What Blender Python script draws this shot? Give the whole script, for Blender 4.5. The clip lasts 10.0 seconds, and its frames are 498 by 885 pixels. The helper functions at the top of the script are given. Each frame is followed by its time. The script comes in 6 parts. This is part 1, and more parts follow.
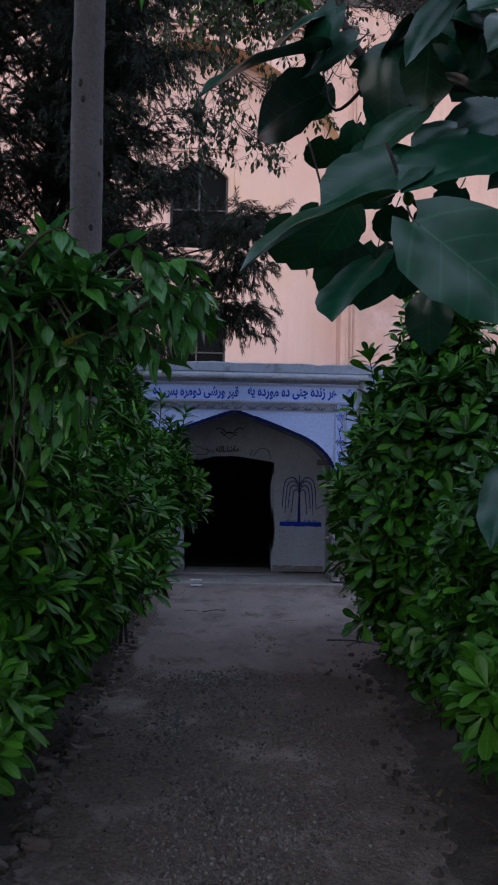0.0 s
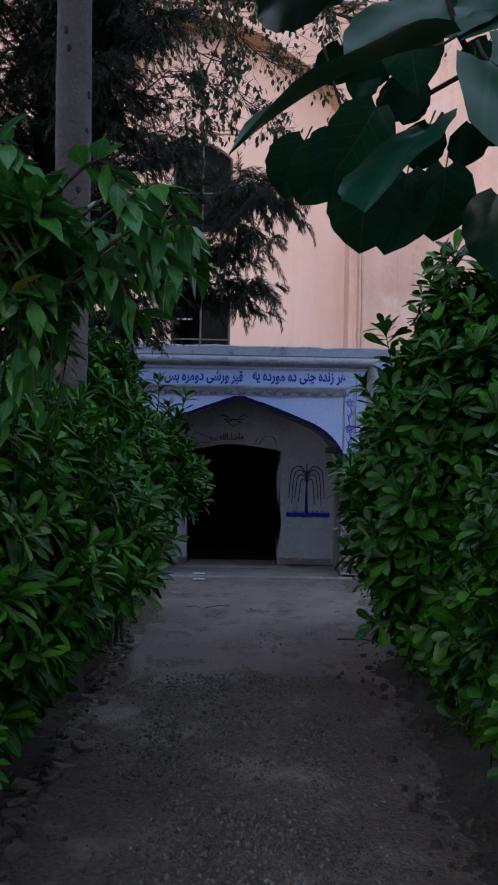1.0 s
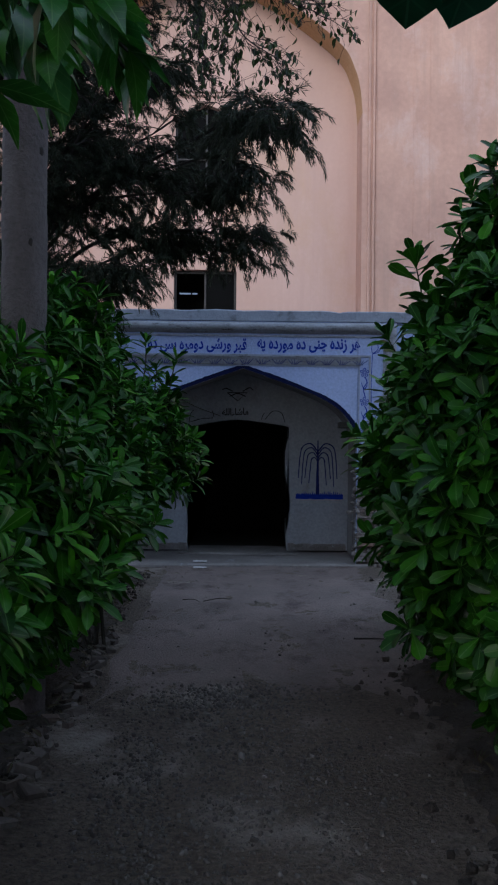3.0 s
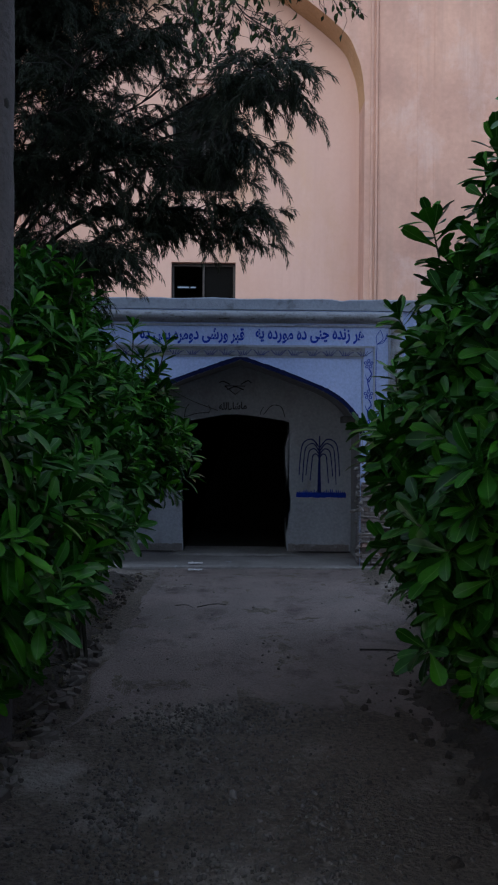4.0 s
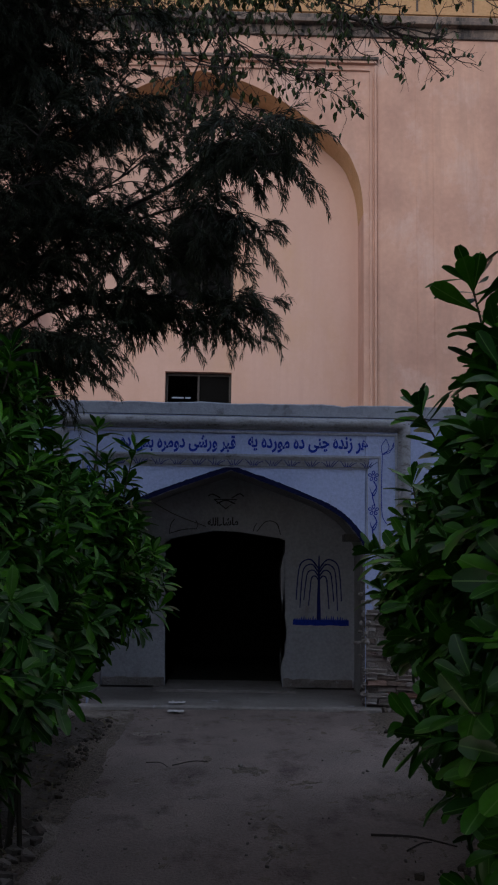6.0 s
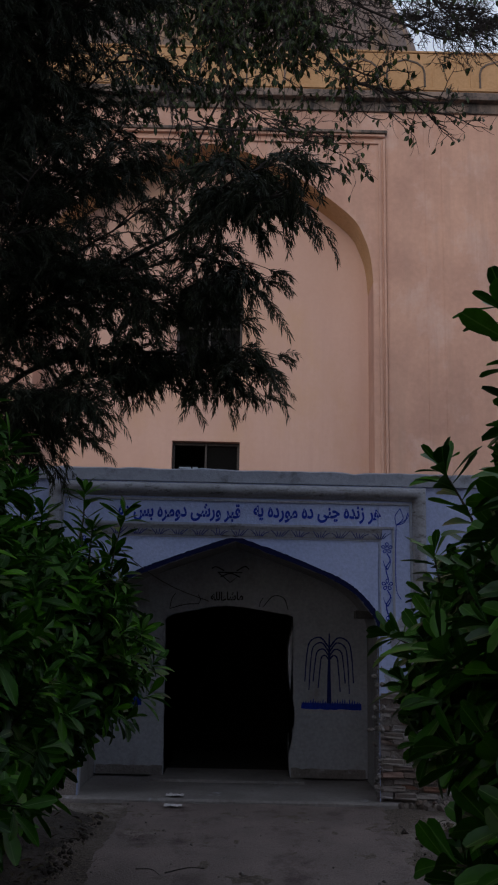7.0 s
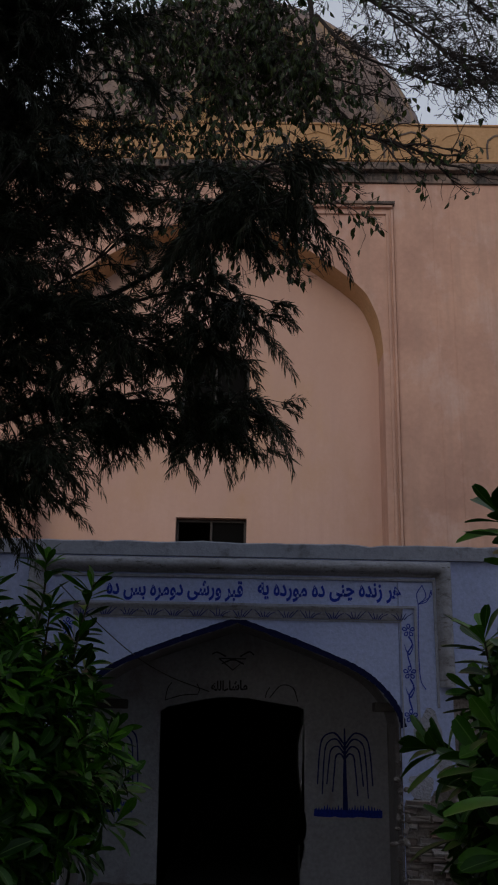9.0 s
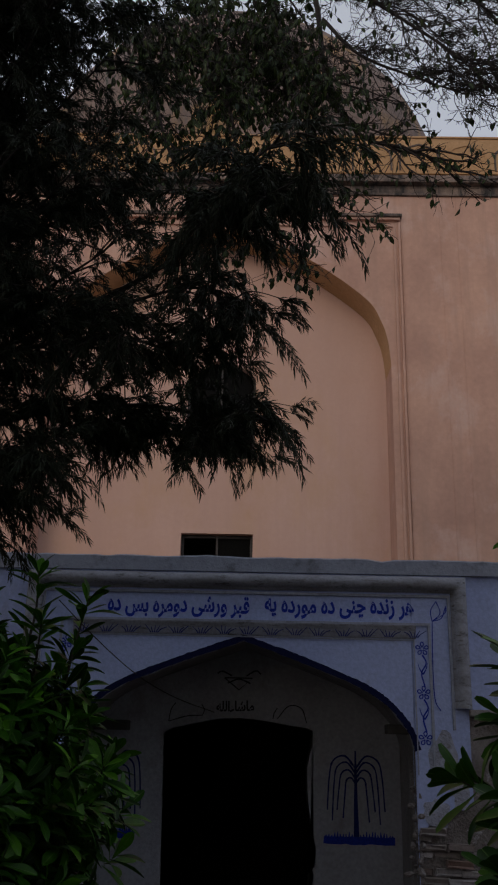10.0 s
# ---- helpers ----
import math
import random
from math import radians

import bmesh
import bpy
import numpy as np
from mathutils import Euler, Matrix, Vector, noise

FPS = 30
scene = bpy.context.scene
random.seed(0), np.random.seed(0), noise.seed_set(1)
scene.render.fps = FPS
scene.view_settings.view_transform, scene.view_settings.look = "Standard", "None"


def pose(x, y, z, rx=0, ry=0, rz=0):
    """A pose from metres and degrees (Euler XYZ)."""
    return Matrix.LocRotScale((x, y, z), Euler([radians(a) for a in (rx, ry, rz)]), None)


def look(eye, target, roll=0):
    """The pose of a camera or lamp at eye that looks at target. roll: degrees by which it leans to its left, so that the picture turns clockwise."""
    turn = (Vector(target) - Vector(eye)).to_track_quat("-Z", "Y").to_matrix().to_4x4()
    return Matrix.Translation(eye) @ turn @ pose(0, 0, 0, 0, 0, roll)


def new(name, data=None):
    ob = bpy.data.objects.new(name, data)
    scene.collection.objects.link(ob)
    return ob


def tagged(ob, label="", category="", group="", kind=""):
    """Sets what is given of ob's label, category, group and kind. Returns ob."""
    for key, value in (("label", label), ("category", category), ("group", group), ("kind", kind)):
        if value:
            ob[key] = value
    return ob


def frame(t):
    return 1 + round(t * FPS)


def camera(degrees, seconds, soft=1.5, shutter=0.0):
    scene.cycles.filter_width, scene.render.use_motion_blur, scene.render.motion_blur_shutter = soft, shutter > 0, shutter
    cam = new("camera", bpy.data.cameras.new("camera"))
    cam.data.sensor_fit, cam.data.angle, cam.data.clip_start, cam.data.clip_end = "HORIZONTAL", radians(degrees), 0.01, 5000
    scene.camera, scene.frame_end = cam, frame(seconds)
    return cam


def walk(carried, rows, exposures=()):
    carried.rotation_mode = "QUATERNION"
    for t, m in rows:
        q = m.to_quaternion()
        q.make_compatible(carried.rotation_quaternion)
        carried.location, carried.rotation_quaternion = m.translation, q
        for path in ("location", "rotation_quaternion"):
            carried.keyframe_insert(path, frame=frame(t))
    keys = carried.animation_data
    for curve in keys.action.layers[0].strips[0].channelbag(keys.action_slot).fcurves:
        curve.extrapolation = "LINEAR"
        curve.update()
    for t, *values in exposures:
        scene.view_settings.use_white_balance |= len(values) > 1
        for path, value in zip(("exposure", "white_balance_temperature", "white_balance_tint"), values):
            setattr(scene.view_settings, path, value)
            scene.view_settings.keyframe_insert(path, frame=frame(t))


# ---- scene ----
cam = camera(31.7, 10.0, 2.1)
PATH = [
    (0, (0.263, -0.027, 1.622), (0.338, 1.97, 1.684), 1.1),
    (0.5, (0.289, 0.234, 1.602), (0.352, 2.233, 1.646), 1.0),
    (1, (0.304, 0.538, 1.589), (0.365, 2.537, 1.63), 1.0),
    (1.5, (0.345, 0.797, 1.558), (0.402, 2.796, 1.591), 1.0),
    (2, (0.391, 1.103, 1.539), (0.443, 3.103, 1.567), 0.8),
    (2.5, (0.403, 1.365, 1.519), (0.444, 3.365, 1.531), 0.7),
    (4, (0.46, 2.186, 1.46), (0.494, 4.186, 1.461), 0.5),
    (4.5, (0.491, 2.459, 1.477), (0.521, 4.459, 1.476), 0.6),
    (5, (0.509, 2.74, 1.479), (0.527, 4.738, 1.547), 0.7),
    (5.5, (0.524, 3.002, 1.502), (0.564, 4.994, 1.673), 0.9),
    (7, (0.614, 3.739, 1.553), (0.62, 5.694, 1.976), 1.3),
    (7.5, (0.614, 3.978, 1.576), (0.614, 5.914, 2.076), 1.4),
    (8, (0.626, 4.174, 1.597), (0.625, 6.102, 2.128), 1.4),
    (8.5, (0.655, 4.398, 1.609), (0.645, 6.319, 2.165), 1.3),
    (9, (0.679, 4.596, 1.63), (0.659, 6.504, 2.231), 1.2),
    (9.5, (0.677, 4.721, 1.642), (0.645, 6.618, 2.273), 1.2),
    (10, (0.67, 4.877, 1.656), (0.636, 6.772, 2.294), 1.3),
]
EXPOSURES = [(0, 0.53, 5540, 11), (1, 0.53, 5460, 9), (2.5, 0.29, 5420, 4), (4.5, 0.04, 5520, 3), (5.5, -0.22, 5880, 7), (7, -0.62, 6350, 10), (8, -0.86, 6500, 10), (10, -1.0, 6800, 11)]
walk(cam, [(t, look(eye, target, roll)) for t, eye, target, roll in PATH], EXPOSURES)

# ---- light ----
world = bpy.data.worlds.new("sky")
scene.world = world
world.use_nodes = True
wn = world.node_tree
sky = wn.nodes.new("ShaderNodeTexSky")
sky.sky_type = "NISHITA"
sky.sun_disc = False
sky.sun_elevation, sky.sun_rotation = radians(19), radians(202)
sky.air_density, sky.dust_density, sky.ozone_density = 1.0, 3.0, 1.5
back = wn.nodes["Background"]
back.inputs["Strength"].default_value = 0.15
# a thin even overcast lies over the evening sky
haze = wn.nodes.new("ShaderNodeMix")
haze.data_type = "RGBA"
haze.inputs[0].default_value = 0.75
haze.inputs[7].default_value = (7.3, 7.9, 9.2, 1)
wn.links.new(sky.outputs[0], haze.inputs[6])
wn.links.new(haze.outputs[2], back.inputs["Color"])

sun_data = bpy.data.lights.new("sun", "SUN")
sun_data.energy, sun_data.angle, sun_data.color = 0.72, radians(30), (1.0, 0.86, 0.76)
sun = new("sun", sun_data)
sun.matrix_world = look((0, 0, 0), (0.35, 0.87, -0.33))


# ---- materials ----
def nodes_of(name):
    m = bpy.data.materials.new(name)
    m.use_nodes = True
    return m, m.node_tree, m.node_tree.nodes["Principled BSDF"]


def add_node(tree, kind, **sets):
    n = tree.nodes.new(kind)
    for key, value in sets.items():
        n.inputs[key.replace("_", " ")].default_value = value
    return n


def ramp(tree, source, stops):
    r = tree.nodes.new("ShaderNodeValToRGB")
    while len(r.color_ramp.elements) < len(stops):
        r.color_ramp.elements.new(0.5)
    for e, (at, c) in zip(r.color_ramp.elements, stops):
        e.position, e.color = at, (*c, 1)
    tree.links.new(source, r.inputs[0])
    return r.outputs[0]


def noise_of(tree, scale, detail=4.0, stretch=(1, 1, 1), rough=0.6):
    co = tree.nodes.new("ShaderNodeTexCoord")
    mp = tree.nodes.new("ShaderNodeMapping")
    mp.inputs["Scale"].default_value = stretch
    tree.links.new(co.outputs["Object"], mp.inputs[0])
    n = add_node(tree, "ShaderNodeTexNoise", Scale=scale, Detail=detail, Roughness=rough)
    tree.links.new(mp.outputs[0], n.inputs["Vector"])
    return n.outputs["Fac"]


def mixed(tree, fac, a, b, mode="MIX"):
    m = tree.nodes.new("ShaderNodeMix")
    m.data_type, m.blend_type = "RGBA", mode
    for socket, value in ((m.inputs[0], fac), (m.inputs[6], a), (m.inputs[7], b)):
        if isinstance(value, (int, float)):
            socket.default_value = value
        elif isinstance(value, tuple):
            socket.default_value = (*value, 1)
        else:
            tree.links.new(value, socket)
    return m.outputs[2]


def bumped(tree, bsdf, source, strength, distance):
    b = add_node(tree, "ShaderNodeBump", Strength=strength, Distance=distance)
    tree.links.new(source, b.inputs["Height"])
    tree.links.new(b.outputs[0], bsdf.inputs["Normal"])


def surface(name, light, dark, rough=0.9, grain=40.0, stain=1.3, stretch=(1, 1, 1), spot=None, spots=(0.58, 0.7), spot_scale=3.0, bump=0.5, depth=0.01, speckle=0.35, streak=None):
    """Mineral surfaces: two tones in broad patches, a fine grain, and stains of a third colour."""
    m, tree, bsdf = nodes_of(name)
    broad = ramp(tree, noise_of(tree, stain, 6.0, stretch), [(0.35, dark), (0.65, light)])
    fine = noise_of(tree, grain, 5.0)
    grained = mixed(tree, speckle, broad, ramp(tree, fine, [(0.3, tuple(c * 0.6 for c in dark)), (0.7, light)]))
    if spot:
        mask = ramp(tree, noise_of(tree, spot_scale, 8.0, stretch, 0.7), [(spots[0], (0, 0, 0)), (spots[1], (1, 1, 1))])
        grained = mixed(tree, mask, grained, spot)
    if streak:
        runs = ramp(tree, noise_of(tree, 3.2, 6.0, (1, 1, 0.06), 0.65), [(0.46, (0, 0, 0)), (0.78, (0.8, 0.8, 0.8))])
        grained = mixed(tree, runs, grained, streak)
    tree.links.new(grained, bsdf.inputs["Base Color"])
    bsdf.inputs["Roughness"].default_value = rough
    bumped(tree, bsdf, fine, bump, depth)
    return m


def varied(name, colours, rough=0.85, grain=30.0, depth=0.004):
    """Loose pieces: each takes its own tone, with a grain over it."""
    m, tree, bsdf = nodes_of(name)
    info = tree.nodes.new("ShaderNodeObjectInfo")
    geo = tree.nodes.new("ShaderNodeNewGeometry")
    both = add_node(tree, "ShaderNodeMath")
    both.operation = "ADD"
    tree.links.new(info.outputs["Random"], both.inputs[0])
    tree.links.new(geo.outputs["Random Per Island"], both.inputs[1])
    wrap = tree.nodes.new("ShaderNodeMath")
    wrap.operation = "FRACT"
    tree.links.new(both.outputs[0], wrap.inputs[0])
    n = len(colours)
    tone = ramp(tree, wrap.outputs[0], [((i + 0.5) / n, c) for i, c in enumerate(colours)])
    fine = noise_of(tree, grain, 5.0)
    col = mixed(tree, 0.4, tone, mixed(tree, 1.0, tone, ramp(tree, fine, [(0.3, (0.45, 0.45, 0.45)), (0.7, (1.3, 1.3, 1.3))]), "MULTIPLY"))
    tree.links.new(col, bsdf.inputs["Base Color"])
    bsdf.inputs["Roughness"].default_value = rough
    bumped(tree, bsdf, fine, 0.6, depth)
    return m


def leafy(name, colours, rough=0.42, vein=(0.12, 0.22, 0.06), vein_width=0.03, side_veins=0.0, through_it=0.2, shine=0.26):
    """Leaves: each its own green, a paler midrib along v, side veins, light passing through."""
    m, tree, bsdf = nodes_of(name)
    info = tree.nodes.new("ShaderNodeObjectInfo")
    geo = tree.nodes.new("ShaderNodeNewGeometry")
    both = add_node(tree, "ShaderNodeMath")
    both.operation = "ADD"
    tree.links.new(info.outputs["Random"], both.inputs[0])
    tree.links.new(geo.outputs["Random Per Island"], both.inputs[1])
    wrap = tree.nodes.new("ShaderNodeMath")
    wrap.operation = "FRACT"
    tree.links.new(both.outputs[0], wrap.inputs[0])
    n = len(colours)
    tone = ramp(tree, wrap.outputs[0], [((i + 0.5) / n, c) for i, c in enumerate(colours)])
    uv = tree.nodes.new("ShaderNodeUVMap")
    parts = tree.nodes.new("ShaderNodeSeparateXYZ")
    tree.links.new(uv.outputs[0], parts.inputs[0])

    def maths(op, a, b=None):
        k = tree.nodes.new("ShaderNodeMath")
        k.operation = op
        for socket, value in ((k.inputs[0], a), (k.inputs[1], b)):
            if isinstance(value, (int, float)):
                socket.default_value = value
            elif value is not None:
                tree.links.new(value, socket)
        return k.outputs[0]

    off = maths("ABSOLUTE", maths("SUBTRACT", parts.outputs[0], 0.5))
    rib = maths("LESS_THAN", off, vein_width)
    if side_veins:
        wave = maths("FRACT", maths("MULTIPLY", maths("SUBTRACT", parts.outputs[1], maths("MULTIPLY", off, 0.55)), side_veins))
        rib = maths("MAXIMUM", rib, maths("MULTIPLY", maths("LESS_THAN", wave, 0.09), 0.55))
    mottle = noise_of(tree, 60.0, 3.0)
    col = mixed(tree, 0.35, tone, mixed(tree, 1.0, tone, ramp(tree, mottle, [(0.3, (0.5, 0.5, 0.5)), (0.7, (1.4, 1.4, 1.4))]), "MULTIPLY"))
    col = mixed(tree, maths("MULTIPLY", rib, 0.6), col, vein)
    tree.links.new(col, bsdf.inputs["Base Color"])
    bsdf.inputs["Roughness"].default_value = rough
    bsdf.inputs["Specular IOR Level"].default_value = shine
    bumped(tree, bsdf, rib, 0.25, 0.002)
    thin = tree.nodes.new("ShaderNodeBsdfTranslucent")
    tree.links.new(col, thin.inputs[0])
    blend = tree.nodes.new("ShaderNodeMixShader")
    blend.inputs[0].default_value = through_it
    tree.links.new(bsdf.outputs[0], blend.inputs[1])
    tree.links.new(thin.outputs[0], blend.inputs[2])
    tree.links.new(blend.outputs[0], tree.nodes["Material Output"].inputs[0])
    return m


def plain(name, colour, rough=0.7, grain=25.0, metal=0.0):
    m, tree, bsdf = nodes_of(name)
    fine = noise_of(tree, grain, 4.0)
    tree.links.new(mixed(tree, 1.0, colour, ramp(tree, fine, [(0.3, (0.65, 0.65, 0.65)), (0.7, (1.15, 1.15, 1.15))]), "MULTIPLY"), bsdf.inputs["Base Color"])
    bsdf.inputs["Roughness"].default_value = rough
    bsdf.inputs["Metallic"].default_value = metal
    bumped(tree, bsdf, fine, 0.3, 0.003)
    return m


PINK = surface("pink limewash", (0.61, 0.375, 0.285), (0.44, 0.26, 0.205), 0.95, 9, 0.62, (1, 1, 0.7), (0.59, 0.42, 0.37), (0.52, 0.74), 0.9, 0.25, 0.01, 0.18, (0.40, 0.255, 0.20))
PINK_IN = surface("pale pink limewash", (0.62, 0.42, 0.36), (0.54, 0.345, 0.275), 0.95, 9, 0.22, (1, 1, 0.6), (0.50, 0.31, 0.16), (0.50, 0.85), 0.40, 0.2, 0.01, 0.08, (0.52, 0.34, 0.28))
OCHRE = surface("ochre limewash", (0.52, 0.32, 0.17), (0.43, 0.245, 0.115), 0.95, 14, 0.8, (1, 1, 1), (0.20, 0.12, 0.06), (0.62, 0.8), 2.0, 0.4, 0.02)
CORNICE = surface("weathered cornice", (0.30, 0.22, 0.18), (0.06, 0.055, 0.055), 0.95, 10, 1.6, (1, 1, 0.2), (0.03, 0.03, 0.032), (0.48, 0.62), 2.5, 0.7, 0.03)
DOME = surface("dome render", (0.30, 0.21, 0.17), (0.15, 0.12, 0.115), 0.95, 7, 0.6, (1, 1, 0.6), (0.36, 0.22, 0.09), (0.54, 0.66), 0.55, 1.0, 0.08, 0.4, (0.10, 0.09, 0.09))
BLUE = surface("blue whitewash", (0.40, 0.48, 0.78), (0.31, 0.38, 0.64), 0.9, 30, 0.9, (1, 1, 0.5), (0.24, 0.25, 0.30), (0.6, 0.85), 2.2, 0.5, 0.008)
BLUE_CAP = surface("stained blue coping", (0.34, 0.37, 0.46), (0.24, 0.26, 0.33), 0.95, 30, 1.5, (1, 1, 1), (0.10, 0.10, 0.105), (0.55, 0.75), 4.0, 0.7, 0.01)
MOULDING = surface("stained moulding", (0.33, 0.35, 0.42), (0.19, 0.19, 0.21), 0.95, 40, 2.5, (1, 1, 4), (0.07, 0.065, 0.06), (0.56, 0.68), 7.0, 0.6, 0.008)
INNER = surface("old inner whitewash", (0.42, 0.44, 0.51), (0.27, 0.275, 0.31), 0.95, 30, 0.9, (1, 1, 0.7), (0.16, 0.14, 0.13), (0.56, 0.78), 1.8, 0.6, 0.008)
BARE = surface("crumbling mortar", (0.27, 0.25, 0.25), (0.12, 0.105, 0.10), 1.0, 45, 3.0, (1, 1, 1), (0.36, 0.36, 0.40), (0.58, 0.66), 5.0, 1.0, 0.02)
FLAKED = surface("flaked render", (0.38, 0.41, 0.53), (0.25, 0.26, 0.31), 1.0, 40, 6.0, (1, 1, 2), (0.15, 0.13, 0.125), (0.55, 0.65), 8.0, 1.0, 0.02)
# darker, browner inner whitewash; shade under the vault is put into the colour
VAULT = surface("shade-darkened vault plaster", (0.27, 0.262, 0.27), (0.15, 0.142, 0.142), 0.95, 30, 0.9, (1, 1, 0.7), (0.075, 0.066, 0.062), (0.50, 0.70), 1.6, 0.6, 0.008)
# near-black: the missing light of the inner rooms put into their colour
UNLIT_DARK = surface("unlit room near-black", (0.045, 0.042, 0.04), (0.02, 0.02, 0.02), 1.0, 20, 1.0)
DIRT = surface("packed earth", (0.245, 0.192, 0.158), (0.092, 0.072, 0.060), 0.95, 38, 1.1, (1, 0.8, 1), (0.36, 0.31, 0.28), (0.51, 0.66), 1.4, 1.0, 0.09, 0.7)
MUD = surface("dried mud", (0.27, 0.212, 0.196), (0.145, 0.113, 0.104), 0.75, 60, 1.5, (1, 0.6, 1), (0.085, 0.055, 0.053), (0.52, 0.66), 2.4, 1.0, 0.03, 0.45)
STEP = surface("worn step screed", (0.25, 0.23, 0.23), (0.12, 0.105, 0.10), 0.75, 30, 1.5, (1, 1, 1), (0.34, 0.34, 0.40), (0.60, 0.70), 2.0, 0.6, 0.01)
SOIL = surface("bed soil", (0.09, 0.072, 0.062), (0.034, 0.027, 0.024), 1.0, 50, 3.0, (1, 1, 1), None, (0, 1), 1.0, 1.0, 0.03)
BRICK = varied("old brick", [(0.19, 0.105, 0.08), (0.30, 0.28, 0.285), (0.12, 0.085, 0.072), (0.38, 0.37, 0.39), (0.16, 0.125, 0.11), (0.24, 0.215, 0.21)], 0.95, 28.0, 0.012)
STONE = varied("edging stone", [(0.12, 0.10, 0.092), (0.18, 0.152, 0.14), (0.08, 0.066, 0.06), (0.14, 0.105, 0.09)])
GRIT = varied("gravel", [(0.09, 0.078, 0.072), (0.15, 0.128, 0.118), (0.05, 0.041, 0.038), (0.22, 0.195, 0.185), (0.115, 0.098, 0.09)])
INK = plain("blue paint", (0.014, 0.040, 0.36), 0.8, 60.0)
LINE = plain("arch line paint", (0.005, 0.008, 0.045), 0.8, 60.0)
INK_DARK = plain("dark blue paint", (0.011, 0.022, 0.15), 0.7)
for paint in (INK, LINE, INK_DARK):
    paint.node_tree.nodes["Principled BSDF"].inputs["Specular IOR Level"].default_value = 0.1
CHAR = plain("black paint", (0.012, 0.012, 0.016), 0.8)
WOOD = plain("dark window wood", (0.035, 0.030, 0.029), 0.6)
BARK = surface("grey bark", (0.125, 0.105, 0.108), (0.068, 0.056, 0.060), 0.95, 35, 4.0, (1, 1, 0.3), (0.04, 0.03, 0.03), (0.66, 0.72), 7.0, 0.8, 0.02)
TWIG = plain("dark twig bark", (0.026, 0.02, 0.019), 0.9)
STEM = plain("shrub stem", (0.035, 0.03, 0.02), 0.9)
GLASS = plain("dusty dark glass", (0.006, 0.006, 0.006), 0.7)
GLASS.node_tree.nodes["Principled BSDF"].inputs["Specular IOR Level"].default_value = 0.04
OFF_WHITE = plain("dirty white", (0.62, 0.60, 0.62), 0.7)
LEAF = leafy("shrub leaf", [(0.008, 0.040, 0.003), (0.028, 0.115, 0.004), (0.090, 0.28, 0.010), (0.011, 0.052, 0.004), (0.038, 0.145, 0.007), (0.018, 0.076, 0.005)], 0.40, through_it=0.16, shine=0.17)
# darker copy of the shrub greens: the right side's shade put into the colour
LEAF_DARK = leafy("shaded blunt leaf", [(0.007, 0.036, 0.003), (0.022, 0.088, 0.005), (0.056, 0.19, 0.007), (0.010, 0.047, 0.004), (0.030, 0.115, 0.006), (0.014, 0.062, 0.004)], 0.36, through_it=0.12, shine=0.22)
LEAF_NEW = leafy("young shrub leaf", [(0.042, 0.15, 0.006), (0.06, 0.19, 0.009), (0.035, 0.12, 0.006)])
FIG = leafy("fig leaf", [(0.004, 0.034, 0.017), (0.006, 0.046, 0.025), (0.005, 0.034, 0.012)], 0.30, (0.03, 0.095, 0.05), 0.010, 5.0, 0.05, 0.34)
BROAD = leafy("broad shrub leaf", [(0.034, 0.135, 0.013), (0.056, 0.19, 0.019), (0.023, 0.097, 0.012), (0.043, 0.155, 0.036)], 0.34, (0.14, 0.28, 0.08), 0.02, 6.0, 0.25, 0.36)
YELLOW = leafy("yellowing leaf", [(0.30, 0.24, 0.03), (0.22, 0.20, 0.03)], 0.5)
NEEDLE = leafy("weeping tree leaf", [(0.014, 0.021, 0.013), (0.038, 0.042, 0.026), (0.020, 0.028, 0.018)], 0.65, (0.05, 0.08, 0.04), 0.05, 0.0, 0.12)
SMALL = leafy("small oval leaf", [(0.012, 0.024, 0.005), (0.028, 0.040, 0.007), (0.007, 0.014, 0.005)], 0.5)


# ---- building blocks ----
def part(name, bm, material, parent=None, label="", category="", kind="", group="", smooth=False):
    me = bpy.data.meshes.new(name)
    if isinstance(bm, tuple):
        me.from_pydata(*bm)
    else:
        bmesh.ops.recalc_face_normals(bm, faces=bm.faces)
        bm.to_mesh(me)
        bm.free()
    if smooth:
        me.shade_smooth()
    me.materials.append(material)
    ob = new(name, me)
    ob.parent = parent
    return tagged(ob, label, category, group, kind)


def thing(name, label, category, group="", kind=""):
    return tagged(new(name), label, category, group, kind)


def box(bm, lo, hi, bevel=0.0):
    c = [(a + b) / 2 for a, b in zip(lo, hi)]
    s = [abs(b - a) for a, b in zip(lo, hi)]
    got = bmesh.ops.create_cube(bm, size=1, matrix=Matrix.Translation(c) @ Matrix.Diagonal((*s, 1)))
    if bevel:
        edges = list({e for v in got["verts"] for e in v.link_edges})
        bmesh.ops.bevel(bm, geom=edges, offset=bevel, segments=2, affect="EDGES", profile=0.6)
    return bm


def boxed(lo, hi, bevel=0.0):
    return box(bmesh.new(), lo, hi, bevel)


def arch_points(cx, half, foot, shoulder, peak, curve, n=16):
    """A four-centred arch as (x, z) from the left foot over the peak to the right foot. curve: (share of the half width, share of the rise)."""
    dense = [p for p in curve_points([(u, r, 0) for u, r in sorted(curve, reverse=True)], 12)]
    step = max(1, len(dense) // (n * 2))
    side = [(min(p.x, 1.0), p.y) for p in dense[:-1:step]] + [(0.0, 1.0)]
    left = [(cx - half * u, shoulder + (peak - shoulder) * r) for u, r in side]
    right = [(2 * cx - x, z) for x, z in reversed(left[:-1])]
    return [(cx - half, foot)] + left + right + [(cx + half, foot)]


